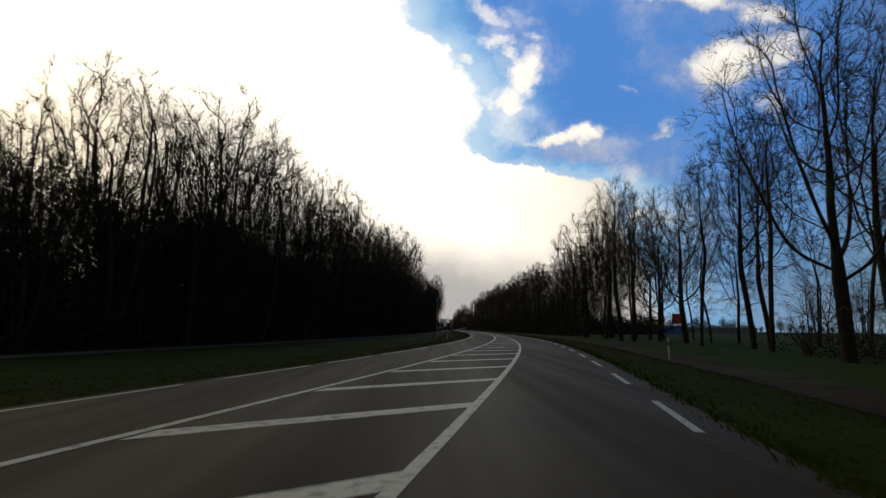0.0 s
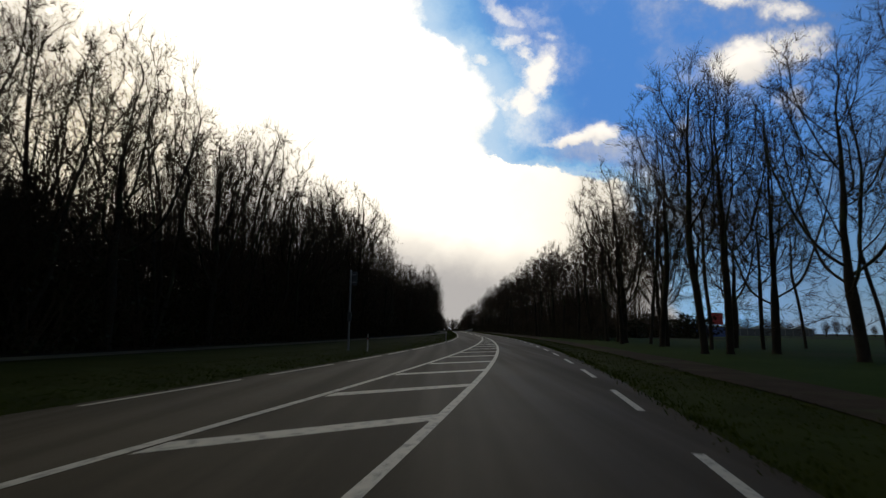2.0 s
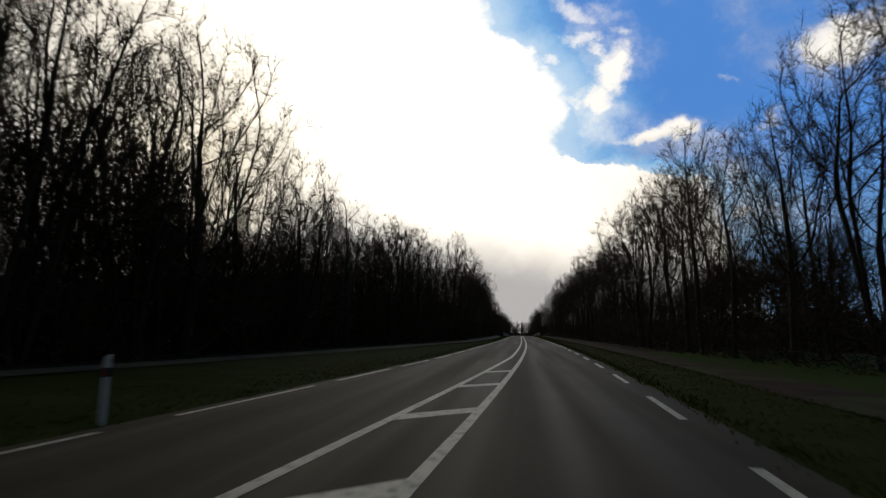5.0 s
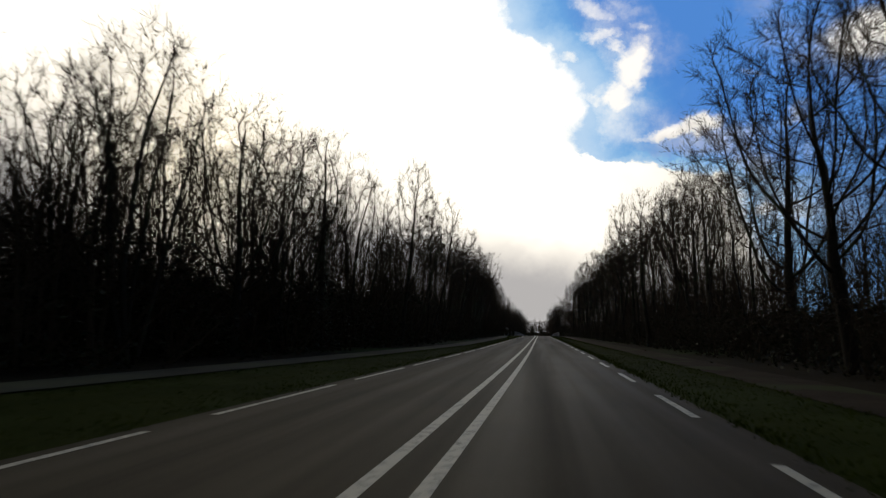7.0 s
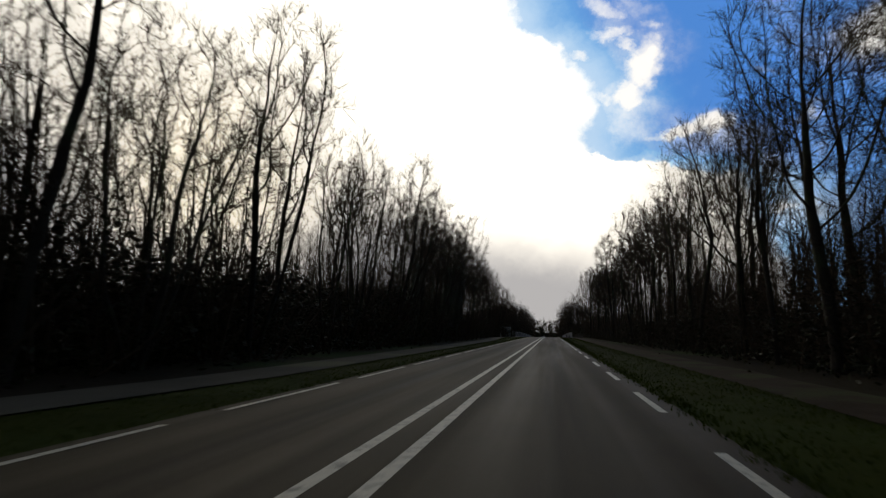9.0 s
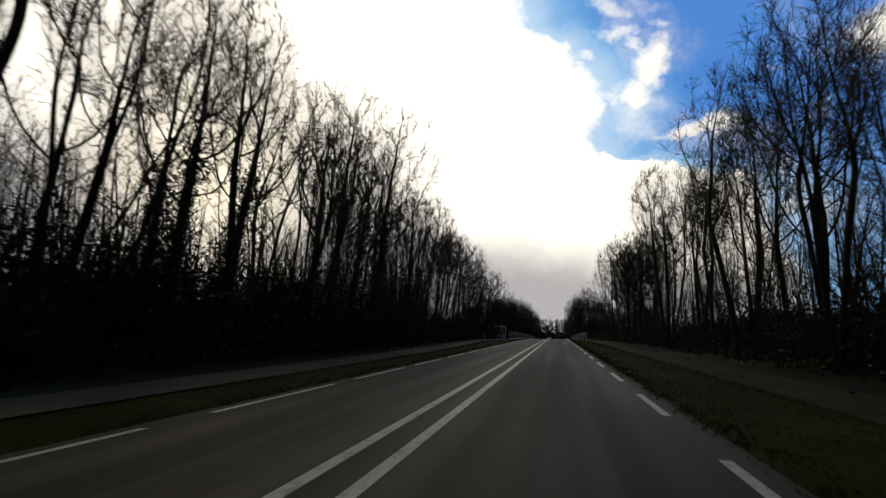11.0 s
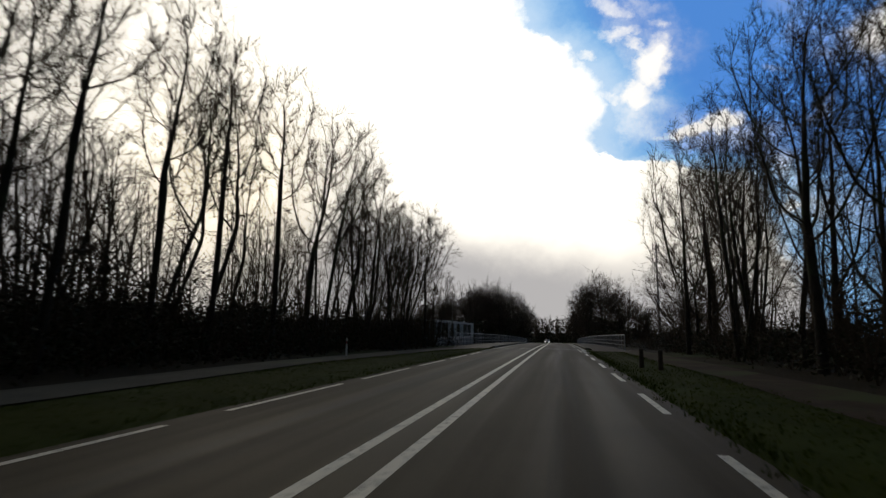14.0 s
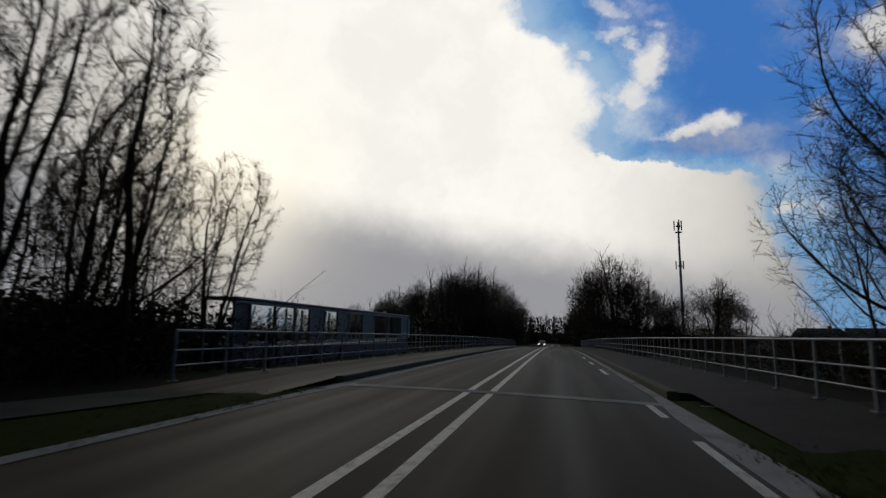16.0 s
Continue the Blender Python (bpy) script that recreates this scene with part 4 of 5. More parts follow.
def lay_tile(tile, s, off, side, high=1.0, what="wood"):
    p = at(s, off, 0)
    p.z = land(p.x, p.y)
    m = Matrix.Translation(p) @ pose(0, 0, 0, 0, 0, math.degrees(axis(s + 8)[2]) + (0 if side > 0 else 180)) @ Matrix.Diagonal((1, 1, high, 1))
    if side < 0:
        m = m @ Matrix.Translation((0, -16, 0))
    ob = new("woodland" if what == "wood" else "thicket", tile[0])
    ob.matrix_world = m
    tagged(ob, "massed bare young trees and brushwood in the wood behind" if what == "wood" else "dark tangled thicket of bare brushwood and brambles", "woodland" if what == "wood" else "thicket", kind="stuff")
    lo = new("undergrowth", tile[1])
    lo.matrix_world = m
    tagged(lo, "dark bramble and ivy undergrowth on the wood floor", "undergrowth", kind="stuff")


for s in range(-312, 0, 15):
    lay_tile(TILES[(s // 15) % 2], s, WOOD_LEFT(s + 8) - 13, -1, 0.95 * TALLNESS(s + 8))
    if s < -85:
        tall = 0.7 if s < -225 else 0.5 if s < -190 else 0.62 if s < -125 else 0.58
        lay_tile(MASS[(s // 15) % 2], s + 3, WOOD_LEFT(s + 8) - 6.5, -1, tall * 0.9)
        lay_tile(MASS[(s // 15 + 1) % 2], s + 10, WOOD_LEFT(s + 8) - 14.5, -1, tall * 1.1)
        high = 1.2 if -262 <= s < -225 else 0.8
        lay_tile(DENSE[(s // 15) % 2], s, WOOD_LEFT(s + 8) - 3.2, -1, high * 0.8, "low")
        if s < -125:
            lay_tile(THICK[(s // 15) % 2], s + 1, WOOD_LEFT(s + 8) - 4.5, -1, TALLNESS(s + 8) * 0.95)
        else:
            lay_tile(THICK[(s // 15) % 2], s + 4, WOOD_LEFT(s + 8) - 9.5, -1, 0.8)
            if s > -110:
                lay_tile(THICK[(s // 15 + 1) % 2], s + 9, WOOD_LEFT(s + 8) - 5.5, -1, 0.75)
        if -175 < s < -145:
            lay_tile(THICK[(s // 15 + 1) % 2], s + 8, WOOD_LEFT(s + 8) - 10.5, -1, TALLNESS(s + 8) * 1.05)
        if -200 < s < -145:
            lay_tile(TILES[(s // 15 + 1) % 2], s + 4, WOOD_LEFT(s + 8) - 21, -1, 0.9 * TALLNESS(s + 8))
    else:
        lay_tile(LOWS[0], s, WOOD_LEFT(s + 8) - 1.6, -1, 1.2, "low")
        lay_tile(LOWS[1], s + 5, WOOD_LEFT(s + 8) - 7.0, -1, 0.95, "low")
        lay_tile(DENSE[(s // 15) % 2], s + 3, WOOD_LEFT(s + 8) - 4.2, -1, 1.0 if s < -60 else 0.55, "low")
        lay_tile(SCREEN[(s // 15 + 1) % 2], s + 6, WOOD_LEFT(s + 8) - 11.0, -1, 1.1 if s < -60 else 0.6, "low")
        if s < -40:
            lay_tile(THICK[(s // 15) % 2], s + 9, WOOD_LEFT(s + 8) - 7.5, -1, 0.85)
    lay_tile(SCREEN[(s // 15) % 2], s, WOOD_LEFT(s + 8) - 17, -1, 1.0 if s < -85 else 0.7, "low")
    lay_tile(SCREEN[(s // 15 + 1) % 2], s + 7, WOOD_LEFT(s + 8) - 34, -1, 1.5 if s < -85 else 1.0, "low")
for s in range(-312, 0, 15):
    if s > -166:
        if -140 < s < -80:
            lay_tile(THICK[(s // 15) % 2], s + 2, WOOD_RIGHT(s + 8) + 6.5, 1, 0.75)
            lay_tile(DENSE[(s // 15) % 2], s + 2, WOOD_RIGHT(s + 8) + 5.0, 1, 0.45, "low")
        lay_tile(SCREEN[(s // 15) % 2], s, WOOD_RIGHT(s + 8) + 16, 1, 0.75, "low")
        lay_tile(SCREEN[(s // 15 + 1) % 2], s + 7, WOOD_RIGHT(s + 8) + 31, 1, 1.0, "low")
        lay_tile(TILES[(s // 15 + 1) % 2], s, WOOD_RIGHT(s + 8) + 13, 1, 0.92)
        if s < -75:
            lay_tile(TILES[(s // 15) % 2], s + 6, WOOD_RIGHT(s + 8) + 22, 1, 0.95)
        lay_tile(LOWS[1], s + 3, WOOD_RIGHT(s + 8) + 7.5, 1, 1.0, "low")
    elif s < -210 and s % 2:
        lay_tile(TILES[(s // 15) % 2], s + 20, 46, 1, 0.7)
    if s > -207:
        lay_tile(LOWS[1] if -190 < s < -70 else LOWS[0], s, WOOD_RIGHT(s + 8) + 2.8, 1, 0.5 if s < -190 else 1.0, "low")
for s in (-298, -282, -266):
    lay_tile(LOWS[0], s, 17.5, 1, 0.9, "low")
for s in (98, 114, 130, 150, 180, 220, 270):
    for k, off in enumerate((-16, -27, -40, -55)):
        if k == 0 or s < 140:
            lay_tile(FAR[(s + k) % 2], s + 2 * k, off, -1, (0.9 if k == 0 else 1.0) * (0.9 + 0.2 * ((s * 7 + k * 3) % 5) / 4), "low")
    lay_tile(FAR[(s + 1) % 2], s, 14.5, 1, 0.9 + 0.3 * (s > 140), "low")
    lay_tile(FAR[s % 2], s + 6, 22, 1, 0.85 + 0.6 * (s > 140), "low")
for s, off, high in ((108, -24, 0.5), (106, -36, 0.45), (118, -13, 0.6)):
    lay_tile(GROVE[s // 2 % 2], s, off, -1, high)
for s, off, high in ((104, 14, 0.6), (104, 26, 0.5), (104, 36, 0.5)):
    lay_tile(GROVE[s // 2 % 2], s, off, 1, high)
# canal banks
for off in (-70, -54, -38, -22):
    lay_tile(FAR[off % 4 // 2], 84, off, -1, 0.9, "low")
for off in (14, 28, 44, 60):
    lay_tile(FAR[off % 4 // 2], 84, off, 1, 0.5, "low")
for s in (4, 18):
    for off in (11.5, 17.5, 24.0):
        lay_tile(LOWS[1] if off > 12 else LOWS[0], s, off, 1, 0.32 if off < 12 else 0.5, "low")
for off in (-12.0, -18.0, -25.0):
    lay_tile(LOWS[1], 12 if off > -14 else 10, off - 4.5, -1, 0.5 if off > -14 else 0.3, "low")
lay_tile(LOWS[1], -1, -11.5, -1, 0.75, "low")
lay_tile(LOWS[1], -3, -17.5, -1, 0.9, "low")
lay_tile(TILES[0], -6, -25, -1, 0.9)
for s, off in ((-4, -16.5), (-2, -23), (12, -22), (14, -30), (0, -34)):
    lay_tile(SCREEN[s % 2], s, off, -1, 0.55 if s < 5 else 0.4, "low")
lay_tile(LOWS[0], -3, 12.2, 1, 0.7, "low")
lay_tile(LOWS[1], -4, 18.5, 1, 0.7, "low")
for s in (318, 328):
    for off in range(-44, 46, 7):
        lay_tile(FAR[off % 2], s, off, 1, 2.2 + 0.5 * ((off * 5) % 7) / 7, "low")

# ---- canal bridge ----
def skew(off):
    return -1.0 - 0.28 * (off - 0.5)


bridge = thing("bridge", Matrix(), "concrete canal bridge with kerbed footways", "bridge", kind="structure")
part("deck", slab("deck", -1.5, 101, -7.05, 6.85, -0.9, -0.05, CONCRETE), bridge)
part("footway", slab("footway", 1.4, 101, -7.0, -3.96, -0.04, 0.14, ASPHALT), bridge, "grey asphalt footway")
part("footway", slab("footway", -0.8, 101, 4.08, 6.8, -0.04, 0.14, FOOTWAY), bridge, "brown weathered footway")
part("ramp", strip("ramp", -6.0, -0.79, 4.3, 6.9, lambda s: 0.02 + 0.12 * (s + 6.0) / 5.2, FOOTWAY, 1.0), bridge, "brown footway ramp")
part("ramp", strip("ramp", -2.8, 1.41, -6.95, -3.98, lambda s: 0.03 + 0.11 * (s + 2.8) / 4.2, ASPHALT, 1.0), bridge, "grey footway ramp")
s = 2.4
while s < 100:
    part("kerbstone", slab("kerbstone", s - 1.8, s - 0.815, -3.96, -3.72, -0.05, 0.17, KERB, 1.0, 0.025), bridge)
    part("kerbstone", slab("kerbstone", s - 3.2, s - 2.215, 3.84, 4.08, -0.05, 0.17, KERB, 1.0, 0.025), bridge)
    s += 1.0
part("gutter", strip("gutter", -9.0, 101, -3.72, lambda s: -3.3 if s > -1 else -3.42, lambda s: 0.012, CONCRETE), bridge, "pale concrete gutter strip")
part("gutter", strip("gutter", -9.5, 101, lambda s: 3.62 if s > -1 else 3.44, 3.84, lambda s: 0.008, CONCRETE), bridge, "pale concrete gutter strip")
for a, b in ((-3.5, 0.0), (0.0, 3.8)):
    vs = []
    for f in (0, 0.25, 0.5, 0.75, 1):
        o = a + (b - a) * f
        vs += [at(skew(o) - 0.24, o, crown_z(o, 0) + 0.005), at(skew(o) + 0.24, o, crown_z(o, 0) + 0.005)]
    part("expansion_joint", mesh_of("expansion_joint", vs, [(2 * i, 2 * i + 2, 2 * i + 3, 2 * i + 1) for i in range(4)], CONCRETE), bridge, "pale skewed expansion joint")
for off in (-9.0, 4.2):
    vs = []
    for f in (0, 0.5, 1):
        o = off + (4.6 if off < 0 else 3.4) * f
        vs += [at(skew(o) - 0.06 + (3.0 if off < 0 else 0), o, 0.035), at(skew(o) + 0.06 + (3.0 if off < 0 else 0), o, 0.035)]
    part("expansion_joint", mesh_of("expansion_joint", vs, [(0, 2, 3, 1), (2, 4, 5, 3)], CONCRETE), bridge)
for s in (30.0, 66.0):
    part("pier", slab("pier", s, s + 1.2, -6.4, 7.0, -5.0, -0.85, CONCRETE), bridge, "concrete pier")


def railing(off, s0, s1, label):
    """Steel rail fence: posts every two metres, a top tube and two lower rails."""
    ob = thing("railing", Matrix.Translation(at(s0, off, 0.14)), label, "railing", "bridge railings")
    n = int((s1 - s0) / 2)
    pb = bmesh.new()
    box(pb, 0, 0, 0.55, 0.06, 0.06, 1.10, 0.008)
    box(pb, 0, 0, 0.01, 0.16, 0.16, 0.02)
    pm = bpy.data.meshes.new("post")
    pb.to_mesh(pm)
    pb.free()
    pm.materials.append(STEEL)
    for i in range(n + 1):
        o = part("post", pm, ob)
        o.location = at(s0 + 2 * i, off, 0.14) - at(s0, off, 0.14)
    for z, r, name in ((1.12, 0.03, "top_rail"), (0.68, 0.02, "rail"), (0.34, 0.02, "rail")):
        vs, fs = [], []
        for i in range(n + 1):
            c = at(s0 + 2 * i, off, 0.14 + z) - at(s0, off, 0.14)
            vs += [c + Vector((r * math.cos(a), 0, r * math.sin(a))) for a in (0.4, 1.45, 2.5, 3.54, 4.6, 5.63)]
        for i in range(n):
            for j in range(6):
                fs.append((i * 6 + j, i * 6 + (j + 1) % 6, i * 6 + 6 + (j + 1) % 6, i * 6 + 6 + j))
        fs += [tuple(range(6)), tuple(range(n * 6, n * 6 + 6))]
        part(name, mesh_of(name, vs, fs, STEEL, True), ob)
    # slim infill bars of the far part
    vb = bmesh.new()
    box(vb, 0, 0, 0.73, 0.022, 0.022, 0.78)
    vm = bpy.data.meshes.new("baluster")
    vb.to_mesh(vm)
    vb.free()
    vm.materials.append(STEEL)
    for i in range(n):
        o = part("baluster", vm, ob)
        o.location = at(s0 + 2 * i + 1, off, 0.14) - at(s0, off, 0.14)
    return ob


railing(-6.8, -1.9, 107.6, "galvanised steel bridge railing beside the cycle path")
railing(6.55, -5.0, 101, "galvanised steel bridge railing beside the brown footway")

# ---- glazed canal-side house below the bridge railing ----
HX, HY0, HY1 = -10.4, 6.0, 31.2
hz = zr(20) + 0.45
house = thing("bridge_house", Matrix.Translation((HX, HY0, hz)), "long low glazed canal-side house with flat roof", "building")
L = HY1 - HY0
part("roof", cube(-0.62, L / 2 + 0.1, 2.24, 1.5, L + 0.3, 0.10, 0.02), house, "grey flat roof edge", GREYPANEL)
part("plinth", cube(-0.62, L / 2, -1.95, 1.3, L, 4.5), house, "dark lower wall", DARKMETAL)
part("sill_beam", cube(-0.02, L / 2, 0.42, 0.2, L, 0.12, 0.01), house, "", STEEL)
part("head_beam", cube(-0.02, L / 2, 2.1, 0.2, L, 0.12, 0.01), house, "", STEEL)
part("sill_beam", cube(-1.25, L / 2, 0.42, 0.2, L, 0.12, 0.01), house, "", STEEL)
bays = ((1.1, "dark"), (2.0, "glass"), (1.9, "glass"), (1.6, "glass"), (1.8, "grey"), (1.8, "glass"), (1.8, "teal"), (2.3, "glass"), (2.3, "teal"), (3.4, "glass"), (3.2, "glass"), (2.8, "teal"))
y0 = 0.0
for w, kind in bays:
    y = y0 + w / 2
    part("mullion", cube(0.02, y0, 1.26, 0.12, 0.1, 1.6, 0.01), house, "", GREYPANEL)
    part("mullion", cube(-1.25, y0, 1.26, 0.12, 0.1, 1.6, 0.01), house, "", GREYPANEL)
    if kind == "glass":
        pane = part("window_pane", cube(0.0, y, 1.26, 0.012, w - 0.1, 1.56), house, "", GLASS)
        pane.visible_shadow = False
        part("brace", rod(bmesh.new(), (-0.2, y0 + 0.2, 0.5), (-0.2, y0 + 0.75, 2.0), 0.045, sides=6), house, "pale slanting brace", STEEL)
    else:
        part("wall_panel", cube(0.0, y, 1.26, 0.06, w - 0.1, 1.56, 0.01), house, "blue-green wall panel" if kind == "teal" else "", {"dark": DARKMETAL, "grey": GREYPANEL, "teal": TEAL}[kind])
    y0 += w
part("end_wall", cube(-0.62, L - 0.05, 1.26, 1.2, 0.1, 1.56), house, "blue-green end wall", TEAL)
part("mullion", cube(0.02, L, 1.26, 0.12, 0.1, 1.6, 0.01), house, "", GREYPANEL)
part("roof_cap", rod(bmesh.new(), (-0.6, L * 0.83, 2.28), (-0.6, L * 0.83, 2.5), 0.12), house, "white roof vent", WHITE)
ladder = thing("ladder", Matrix.Translation((HX + 0.9, HY1 + 0.6, hz)), "steel ladder against the canal-side house", "ladder")
for x in (-0.25, 0.25):
    part("stile", rod(bmesh.new(), (x, 0, -4.0), (x * 0.8, -0.4, 1.35), 0.03), ladder, "", STEEL)
for i in range(16):
    part("rung", rod(bmesh.new(), (-0.24, -0.3 * (i / 16), -3.6 + 0.31 * i), (0.24, -0.3 * (i / 16), -3.6 + 0.31 * i), 0.016, sides=6), ladder, "", STEEL)

# ---- moored boats ----
def boat(x, y, turn, size, label):
    ob = thing("boat", Matrix.Translation((x, y, WATER_Z + 0.05)) @ pose(0, 0, 0, 0, 0, turn), label, "boat", "moored boats")
    vs, fs = [], []
    for i in range(9):
        f = i / 8
        w = 1.15 * size * (1 - max(0, (f - 0.45) / 0.55) ** 2.2) + 0.02
        y0 = (f - 0.5) * 6.5 * size
        up = 0.18 * f * f * size
        vs += [(-w, y0, 0.85 * size + up), (-w * 0.75, y0, -0.2), (w * 0.75, y0, -0.2), (w, y0, 0.85 * size + up)]
    for i in range(8):
        for j in range(4):
            fs.append((i * 4 + j, i * 4 + (j + 1) % 4, i * 4 + 4 + (j + 1) % 4, i * 4 + 4 + j))
    fs += [(3, 2, 1, 0), (32, 33, 34, 35)]
    part("hull", mesh_of("hull", vs, fs, WHITE), ob)
    part("cabin", cube(0, -0.4 * size, 1.25 * size, 1.5 * size, 2.6 * size, 0.85 * size, 0.15 * size), ob, "", WHITE)
    part("cabin_window", cube(0.755 * size, -0.4 * size, 1.3 * size, 0.02, 1.8 * size, 0.35 * size, 0.02), ob, "dark cabin window", DARKMETAL)
    part("cabin_window", cube(0, -1.71 * size, 1.3 * size, 1.1 * size, 0.02, 0.35 * size, 0.02), ob, "dark cabin window", DARKMETAL)
    return ob


boat(-34, 74, 60, 1.0, "white moored motor boat on the canal")
boat(-52, 58, 75, 0.8, "small white moored boat beneath the bank")

# ---- roadside things ----
def bollard(s, off, first=[]):
    m = Matrix.Translation(at(s, off, -0.05))
    if first:
        copy_thing(first[0], m)
        return
    ob = thing("marker_post", m, "slim white plastic marker post with red reflector", "marker post", "road marker posts")
    vs, fs = [], []
    for z, w in ((0, 0.034), (0.8, 0.034), (0.95, 0.032)):
        vs += [(-w, -0.04, z), (w, -0.04, z), (w * 0.6, 0.045, z), (-w * 0.6, 0.045, z)]
    vs[8] = (-0.032, -0.04, 0.92)
    for i in range(2):
        for j in range(4):
            fs.append((i * 4 + j, i * 4 + (j + 1) % 4, i * 4 + 4 + (j + 1) % 4, i * 4 + 4 + j))
    fs.append((8, 9, 10, 11))
    part("post", mesh_of("post", vs, fs, WHITE), ob)
    part("band", cube(0, 0.0, 0.72, 0.074, 0.094, 0.12), ob, "dark band", BLACK)
    part("reflector", cube(0, -0.05, 0.72, 0.03, 0.008, 0.09), ob, "red reflector", REFLECTOR)
    first.append(ob)


for s, off in ((-229.5, -6.5), (-203.2, -4.4), (-261.5, 6.6), (-22.0, -8.6)):
    bollard(s, off)


def wood_post(s, off, first=[]):
    m = Matrix.Translation(at(s, off, -0.1))
    if first:
        copy_thing(first[0], m)
        return
    ob = thing("bollard", m, "short dark wooden bollard on the footpath", "bollard", "footpath bollards")
    bm = rod(bmesh.new(), (0, 0, 0), (0, 0, 0.8), 0.085, 0.08, 10)
    part("post", bm, ob, "", WOOD)
    part("cap", rod(bmesh.new(), (0, 0, 0.8), (0, 0, 0.84), 0.08, 0.03, 10), ob, "", WOOD)
    first.append(ob)


def low_post(s, off, first=[]):
    m = Matrix.Translation(at(s, off, -0.05))
    if first:
        copy_thing(first[0], m)
        return
    ob = thing("low_post", m, "knee-high pale post in the grass beside the cycle path", "post", "low cycle path posts")
    part("post", rod(bmesh.new(), (0, 0, 0), (0, 0, 0.46), 0.05, 0.048, 10), ob, "", KERB)
    part("cap", rod(bmesh.new(), (0, 0, 0.46), (0, 0, 0.5), 0.048, 0.02, 10), ob, "", KERB)
    first.append(ob)


for s, off in ((-247.5, -14.8), (-248.0, -13.4), (-246.8, -13.3)):
    low_post(s, off)
wood_post(-27.7, 5.2)
wood_post(-26.4, 4.75)

sign = thing("road_sign", Matrix.Translation(at(-229.3, -7.6, -0.1)) @ pose(0, 0, 0, 0, 0, -4), "tall grey pole with sign boards seen from behind", "road sign")
part("pole", rod(bmesh.new(), (0, 0, 0), (0, 0, 4.4), 0.055, 0.05, 10), sign, "galvanised pole", STEEL)
part("board", cube(0.2, 0.06, 3.95, 0.3, 0.025, 0.75, 0.008), sign, "dark back of a sign board", DARKMETAL)
part("bracket", cube(0.12, 0.03, 4.15, 0.3, 0.03, 0.04), sign, "", STEEL)
part("bracket", cube(0.12, 0.03, 3.75, 0.3, 0.03, 0.04), sign, "", STEEL)
part("box", cube(0.0, 0.0, 1.9, 0.2, 0.16, 0.5, 0.02), sign, "dark box on the pole", DARKMETAL)

# antenna mast beyond the canal
mz = zr(126)
mast = thing("antenna_mast", Matrix.Translation((31.2, 126, mz - 0.1)), "tall slim grey antenna mast with panel aerials", "mast")
part("shaft", rod(bmesh.new(), (0, 0, 0), (0, 0, 30.5), 0.42, 0.2, 12), mast, "", STEEL)
for z, n, tall in ((29.5, 3, 2.4), (19.8, 3, 2.0)):
    part("collar", rod(bmesh.new(), (0, 0, z - 0.2), (0, 0, z + 0.1), 0.5, 0.5, 10), mast, "", STEEL)
    for i in range(n):
        a = 0.5 + i * 2.094
        x, y = 0.95 * math.cos(a), 0.95 * math.sin(a)
        part("aerial", cube(x, y, z + 0.2, 0.32, 0.2, tall, 0.04, pose(0, 0, 0, 0, 0, math.degrees(a) + 90)), mast, "pale panel aerial", GREYPANEL)
        part("bracket", rod(bmesh.new(), (0, 0, z), (x, y, z), 0.05, sides=6), mast, "", STEEL)
part("platform", rod(bmesh.new(), (0, 0, 27.9), (0, 0, 28.0), 0.9, 0.9, 12), mast, "", STEEL)

# blue hall and red sign board on the open land
hall = thing("shed", Matrix.Translation((56, -116, -0.1)) @ pose(0, 0, 0, 0, 0, -8), "low blue sheet-clad shed behind the trees", "building")
part("wall", cube(0, 0, 1.15, 19, 8, 2.3), hall, "", BLUE)
part("roof", cube(0, 0, 2.38, 19.4, 8.4, 0.16, 0.02), hall, "", DARKMETAL)
for i in range(13):
    part("panel_seam", cube(-8.4 + 1.4 * i, -4.02, 1.15, 0.08, 0.06, 2.25), hall, "", BLUE)
part("door", cube(4.2, -4.05, 1.0, 2.4, 0.08, 2.0, 0.01), hall, "", BLUE)
rs = thing("sign_board", Matrix.Translation((86, -70, -0.1)) @ pose(0, 0, 0, 0, 0, -20), "red advertising board on two posts", "sign board")
part("board", cube(0, 0, 5.6, 4.0, 0.2, 4.0, 0.03), rs, "plain red board", REDSIGN)
for x in (-0.9, 0.9):
    part("post", rod(bmesh.new(), (x * 1.6, 0.17, 0), (x * 1.6, 0.17, 7.0), 0.1), rs, "", STEEL)


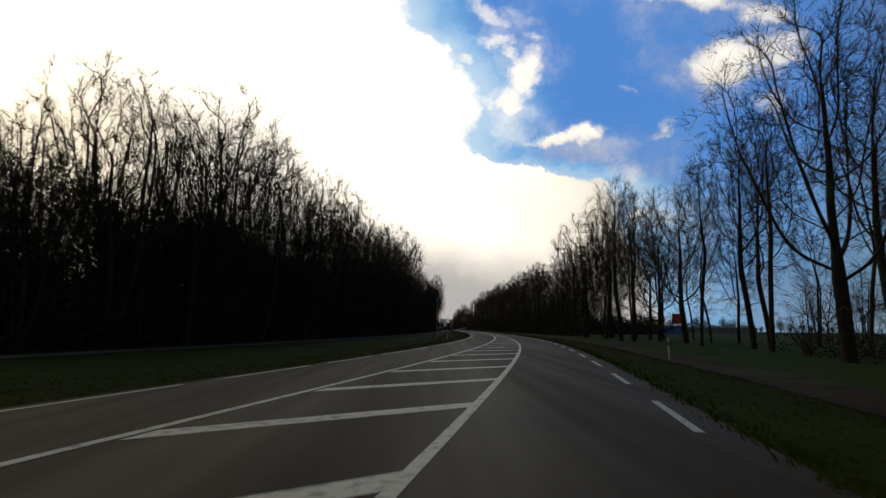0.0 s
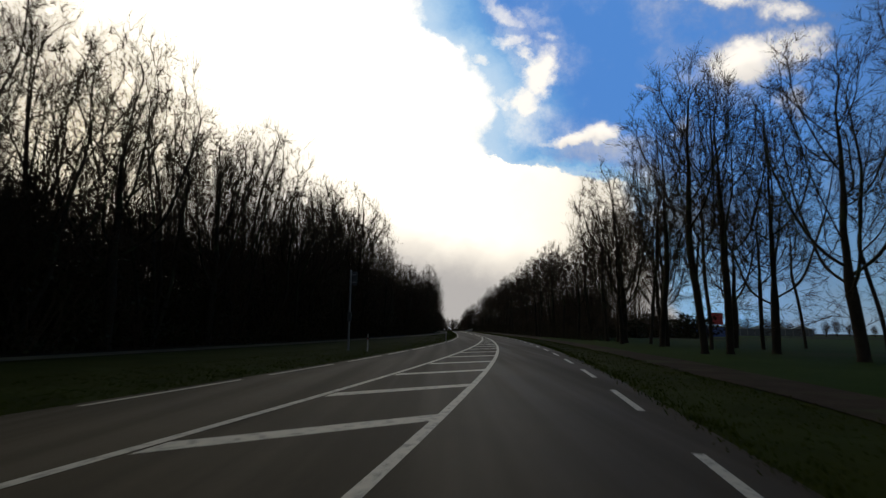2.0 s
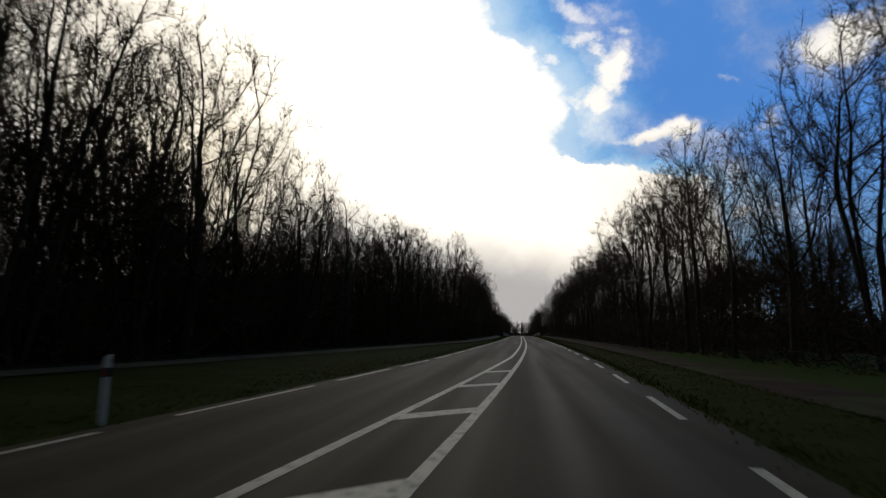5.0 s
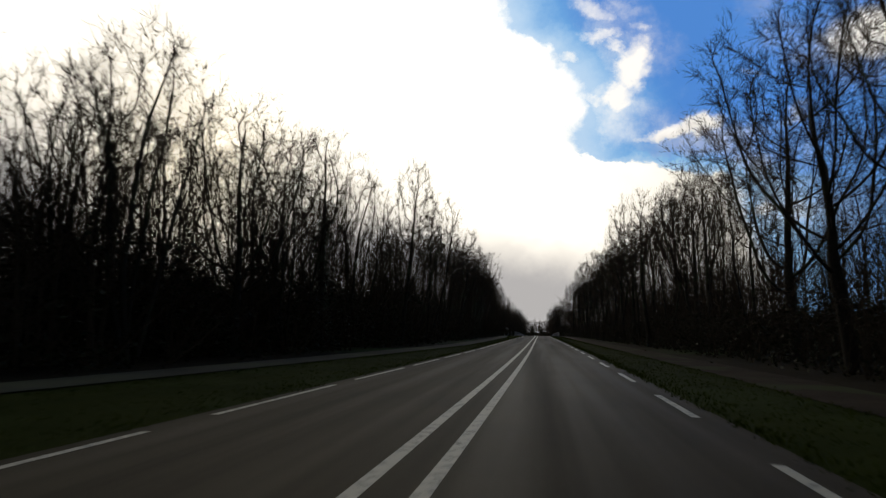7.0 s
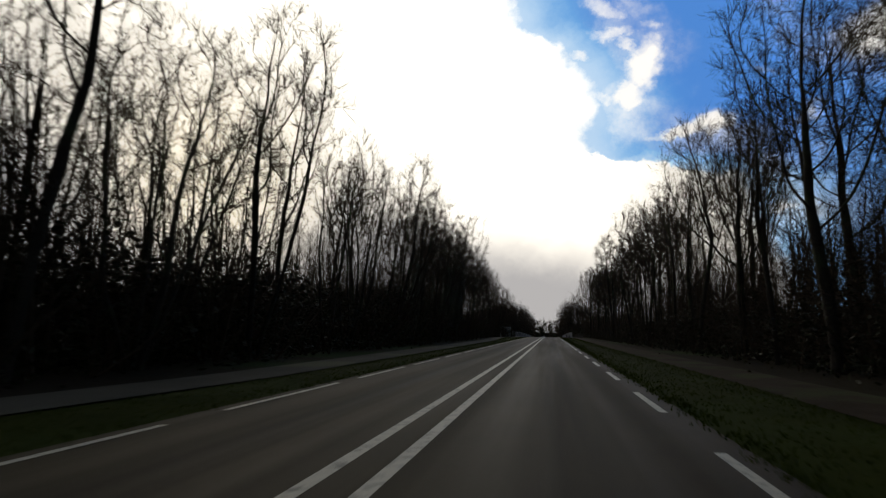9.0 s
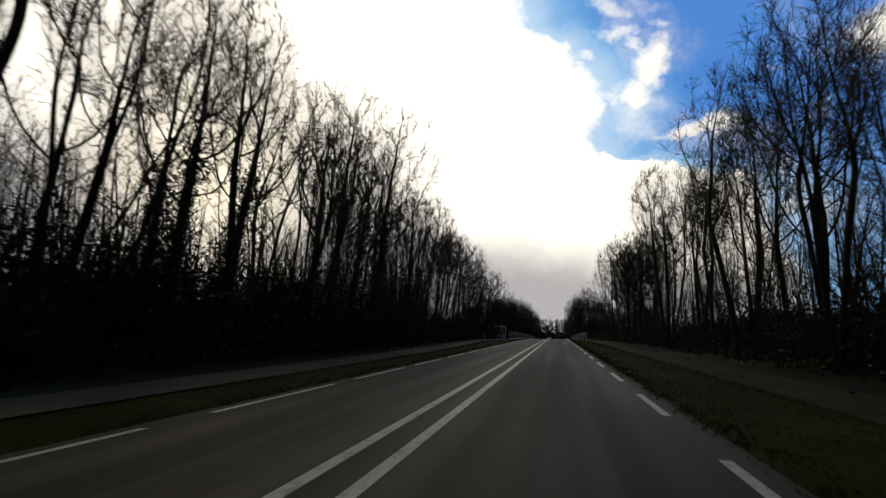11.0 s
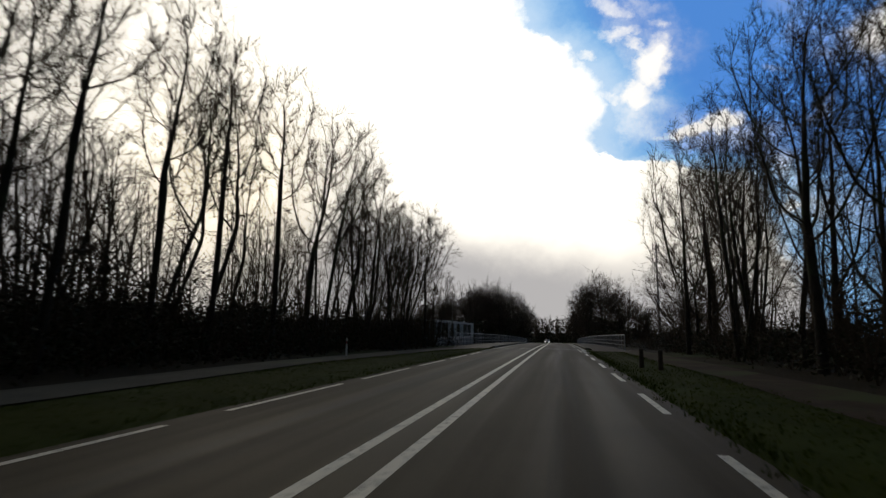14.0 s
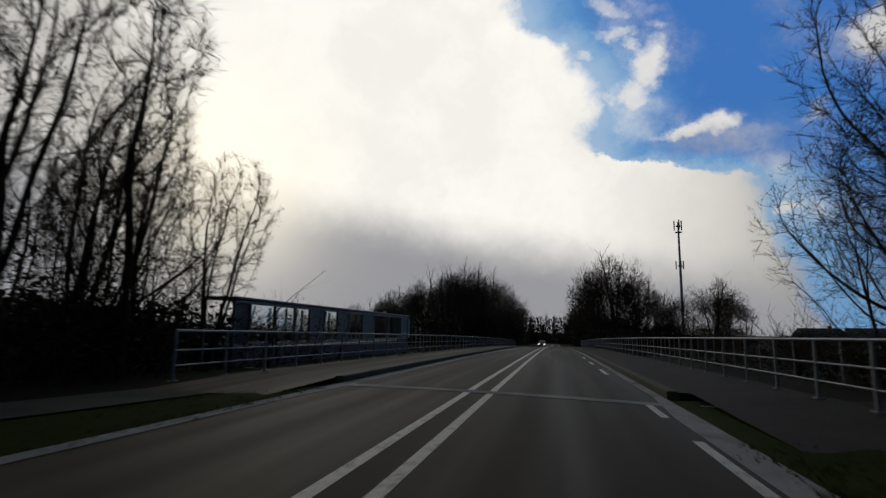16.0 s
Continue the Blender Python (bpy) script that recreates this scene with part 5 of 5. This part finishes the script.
def far_house(x, y, turn, size, label):
    ob = thing("house", Matrix.Translation((x, y, land(x, y) - 0.1)) @ pose(0, 0, 0, 0, 0, turn), label, "house", "far houses")
    w, d, h = 12 * size, 8 * size, 3.0 * size
    part("wall", cube(0, 0, h / 2, w, d, h), ob, "", BRICK)
    rh = 3.4 * size
    vs = [(-w / 2 - 0.4, -d / 2 - 0.4, h), (w / 2 + 0.4, -d / 2 - 0.4, h), (w / 2 + 0.4, d / 2 + 0.4, h), (-w / 2 - 0.4, d / 2 + 0.4, h), (-w / 2 - 0.4, 0, h + rh), (w / 2 + 0.4, 0, h + rh)]
    roof = part("roof", mesh_of("roof", vs, [(0, 1, 5, 4), (2, 3, 4, 5), (0, 4, 3), (1, 2, 5), (0, 3, 2, 1)], ROOFTILE), ob)
    part("chimney", cube(w * 0.25, 0, h + rh, 0.7, 0.7, 1.4), roof, "", BRICK)
    for i in (-1, 0, 1):
        win = part("window", cube(i * w * 0.3, -d / 2 - 0.02, h * 0.55, 1.5 * size, 0.08, 1.3 * size), ob, "", WHITE)
        part("pane", cube(i * w * 0.3, -d / 2 - 0.07, h * 0.55, 1.3 * size, 0.03, 1.1 * size), win, "", DARKMETAL)
    return ob


gh = thing("greenhouse", Matrix.Translation((100, -70, land(100, -70) - 0.05)) @ pose(0, 0, 0, 0, 0, -28), "long low pale greenhouse across the field", "greenhouse")
part("wall", cube(0, 0, 1.2, 30, 7, 2.4), gh, "", GREYPANEL)
for i in range(5):
    x = -12 + 6 * i
    roof = part("roof", mesh_of("roof", [(x - 3, -3.6, 2.4), (x + 3, -3.6, 2.4), (x, -3.6, 3.6), (x - 3, 3.6, 2.4), (x + 3, 3.6, 2.4), (x, 3.6, 3.6)],
                                [(0, 1, 2), (5, 4, 3), (1, 4, 5, 2), (3, 0, 2, 5), (0, 3, 4, 1)], WHITE), gh, "pale pitched roof")
for i in range(14):
    part("glazing_bar", cube(-14 + 2.15 * i, -3.54, 1.2, 0.1, 0.08, 2.3), gh, "", WHITE)


far_house(70, 150, 20, 1.0, "low brick house with grey pitched roof")
far_house(92, 168, -15, 1.15, "long brick farmhouse with grey pitched roof")

# oncoming grey car beyond the bridge, lamps lit
car = thing("car", Matrix.Translation(at(128, -1.75, 0.0)) @ pose(0, 0, 0, 0, 0, 0), "grey car with lit headlamps on the road", "car")
prof = ((-2.1, 0.35), (-2.15, 0.75), (-1.95, 0.9), (-1.0, 1.0), (-0.35, 1.45), (1.0, 1.48), (1.75, 1.05), (2.1, 0.95), (2.15, 0.4))
vs, fs = [], []
for x, k in ((-0.86, 1), (-0.66, 0), (0.66, 0), (0.86, 1)):
    vs += [(x if z < 1.01 or not k else x, y, z if (z < 1.01 or not k) else 1.0) for y, z in prof]
n = len(prof)
for i in range(3):
    for j in range(n):
        fs.append((i * n + j, i * n + (j + 1) % n, (i + 1) * n + (j + 1) % n, (i + 1) * n + j))
fs += [tuple(range(n))[::-1], tuple(range(3 * n, 4 * n))]
part("body", mesh_of("body", vs, fs, CARPAINT), car)
part("windscreen", mesh_of("windscreen", [(-0.6, -0.99, 1.02), (0.6, -0.99, 1.02), (0.55, -0.42, 1.42), (-0.55, -0.42, 1.42)], [(0, 1, 2, 3)], DARKMETAL), car, "dark windscreen").location = (0, -0.02, 0.01)
for x in (-0.62, 0.62):
    part("headlight", cube(x, -2.13, 0.68, 0.3, 0.06, 0.16, 0.02), car, "lit headlamp", HEADLAMP)
for x in (-0.8, 0.8):
    for y in (-1.35, 1.3):
        wheel = part("wheel", rod(bmesh.new(), (x - 0.1, y, 0.32), (x + 0.1, y, 0.32), 0.32, sides=18), car, "", BLACK)
        part("rim", rod(bmesh.new(), (x - 0.105, y, 0.32), (x + 0.105, y, 0.32), 0.19, sides=12), wheel, "", STEEL)
part("bumper", cube(0, -2.16, 0.45, 1.6, 0.12, 0.2, 0.03), car, "", BLACK)
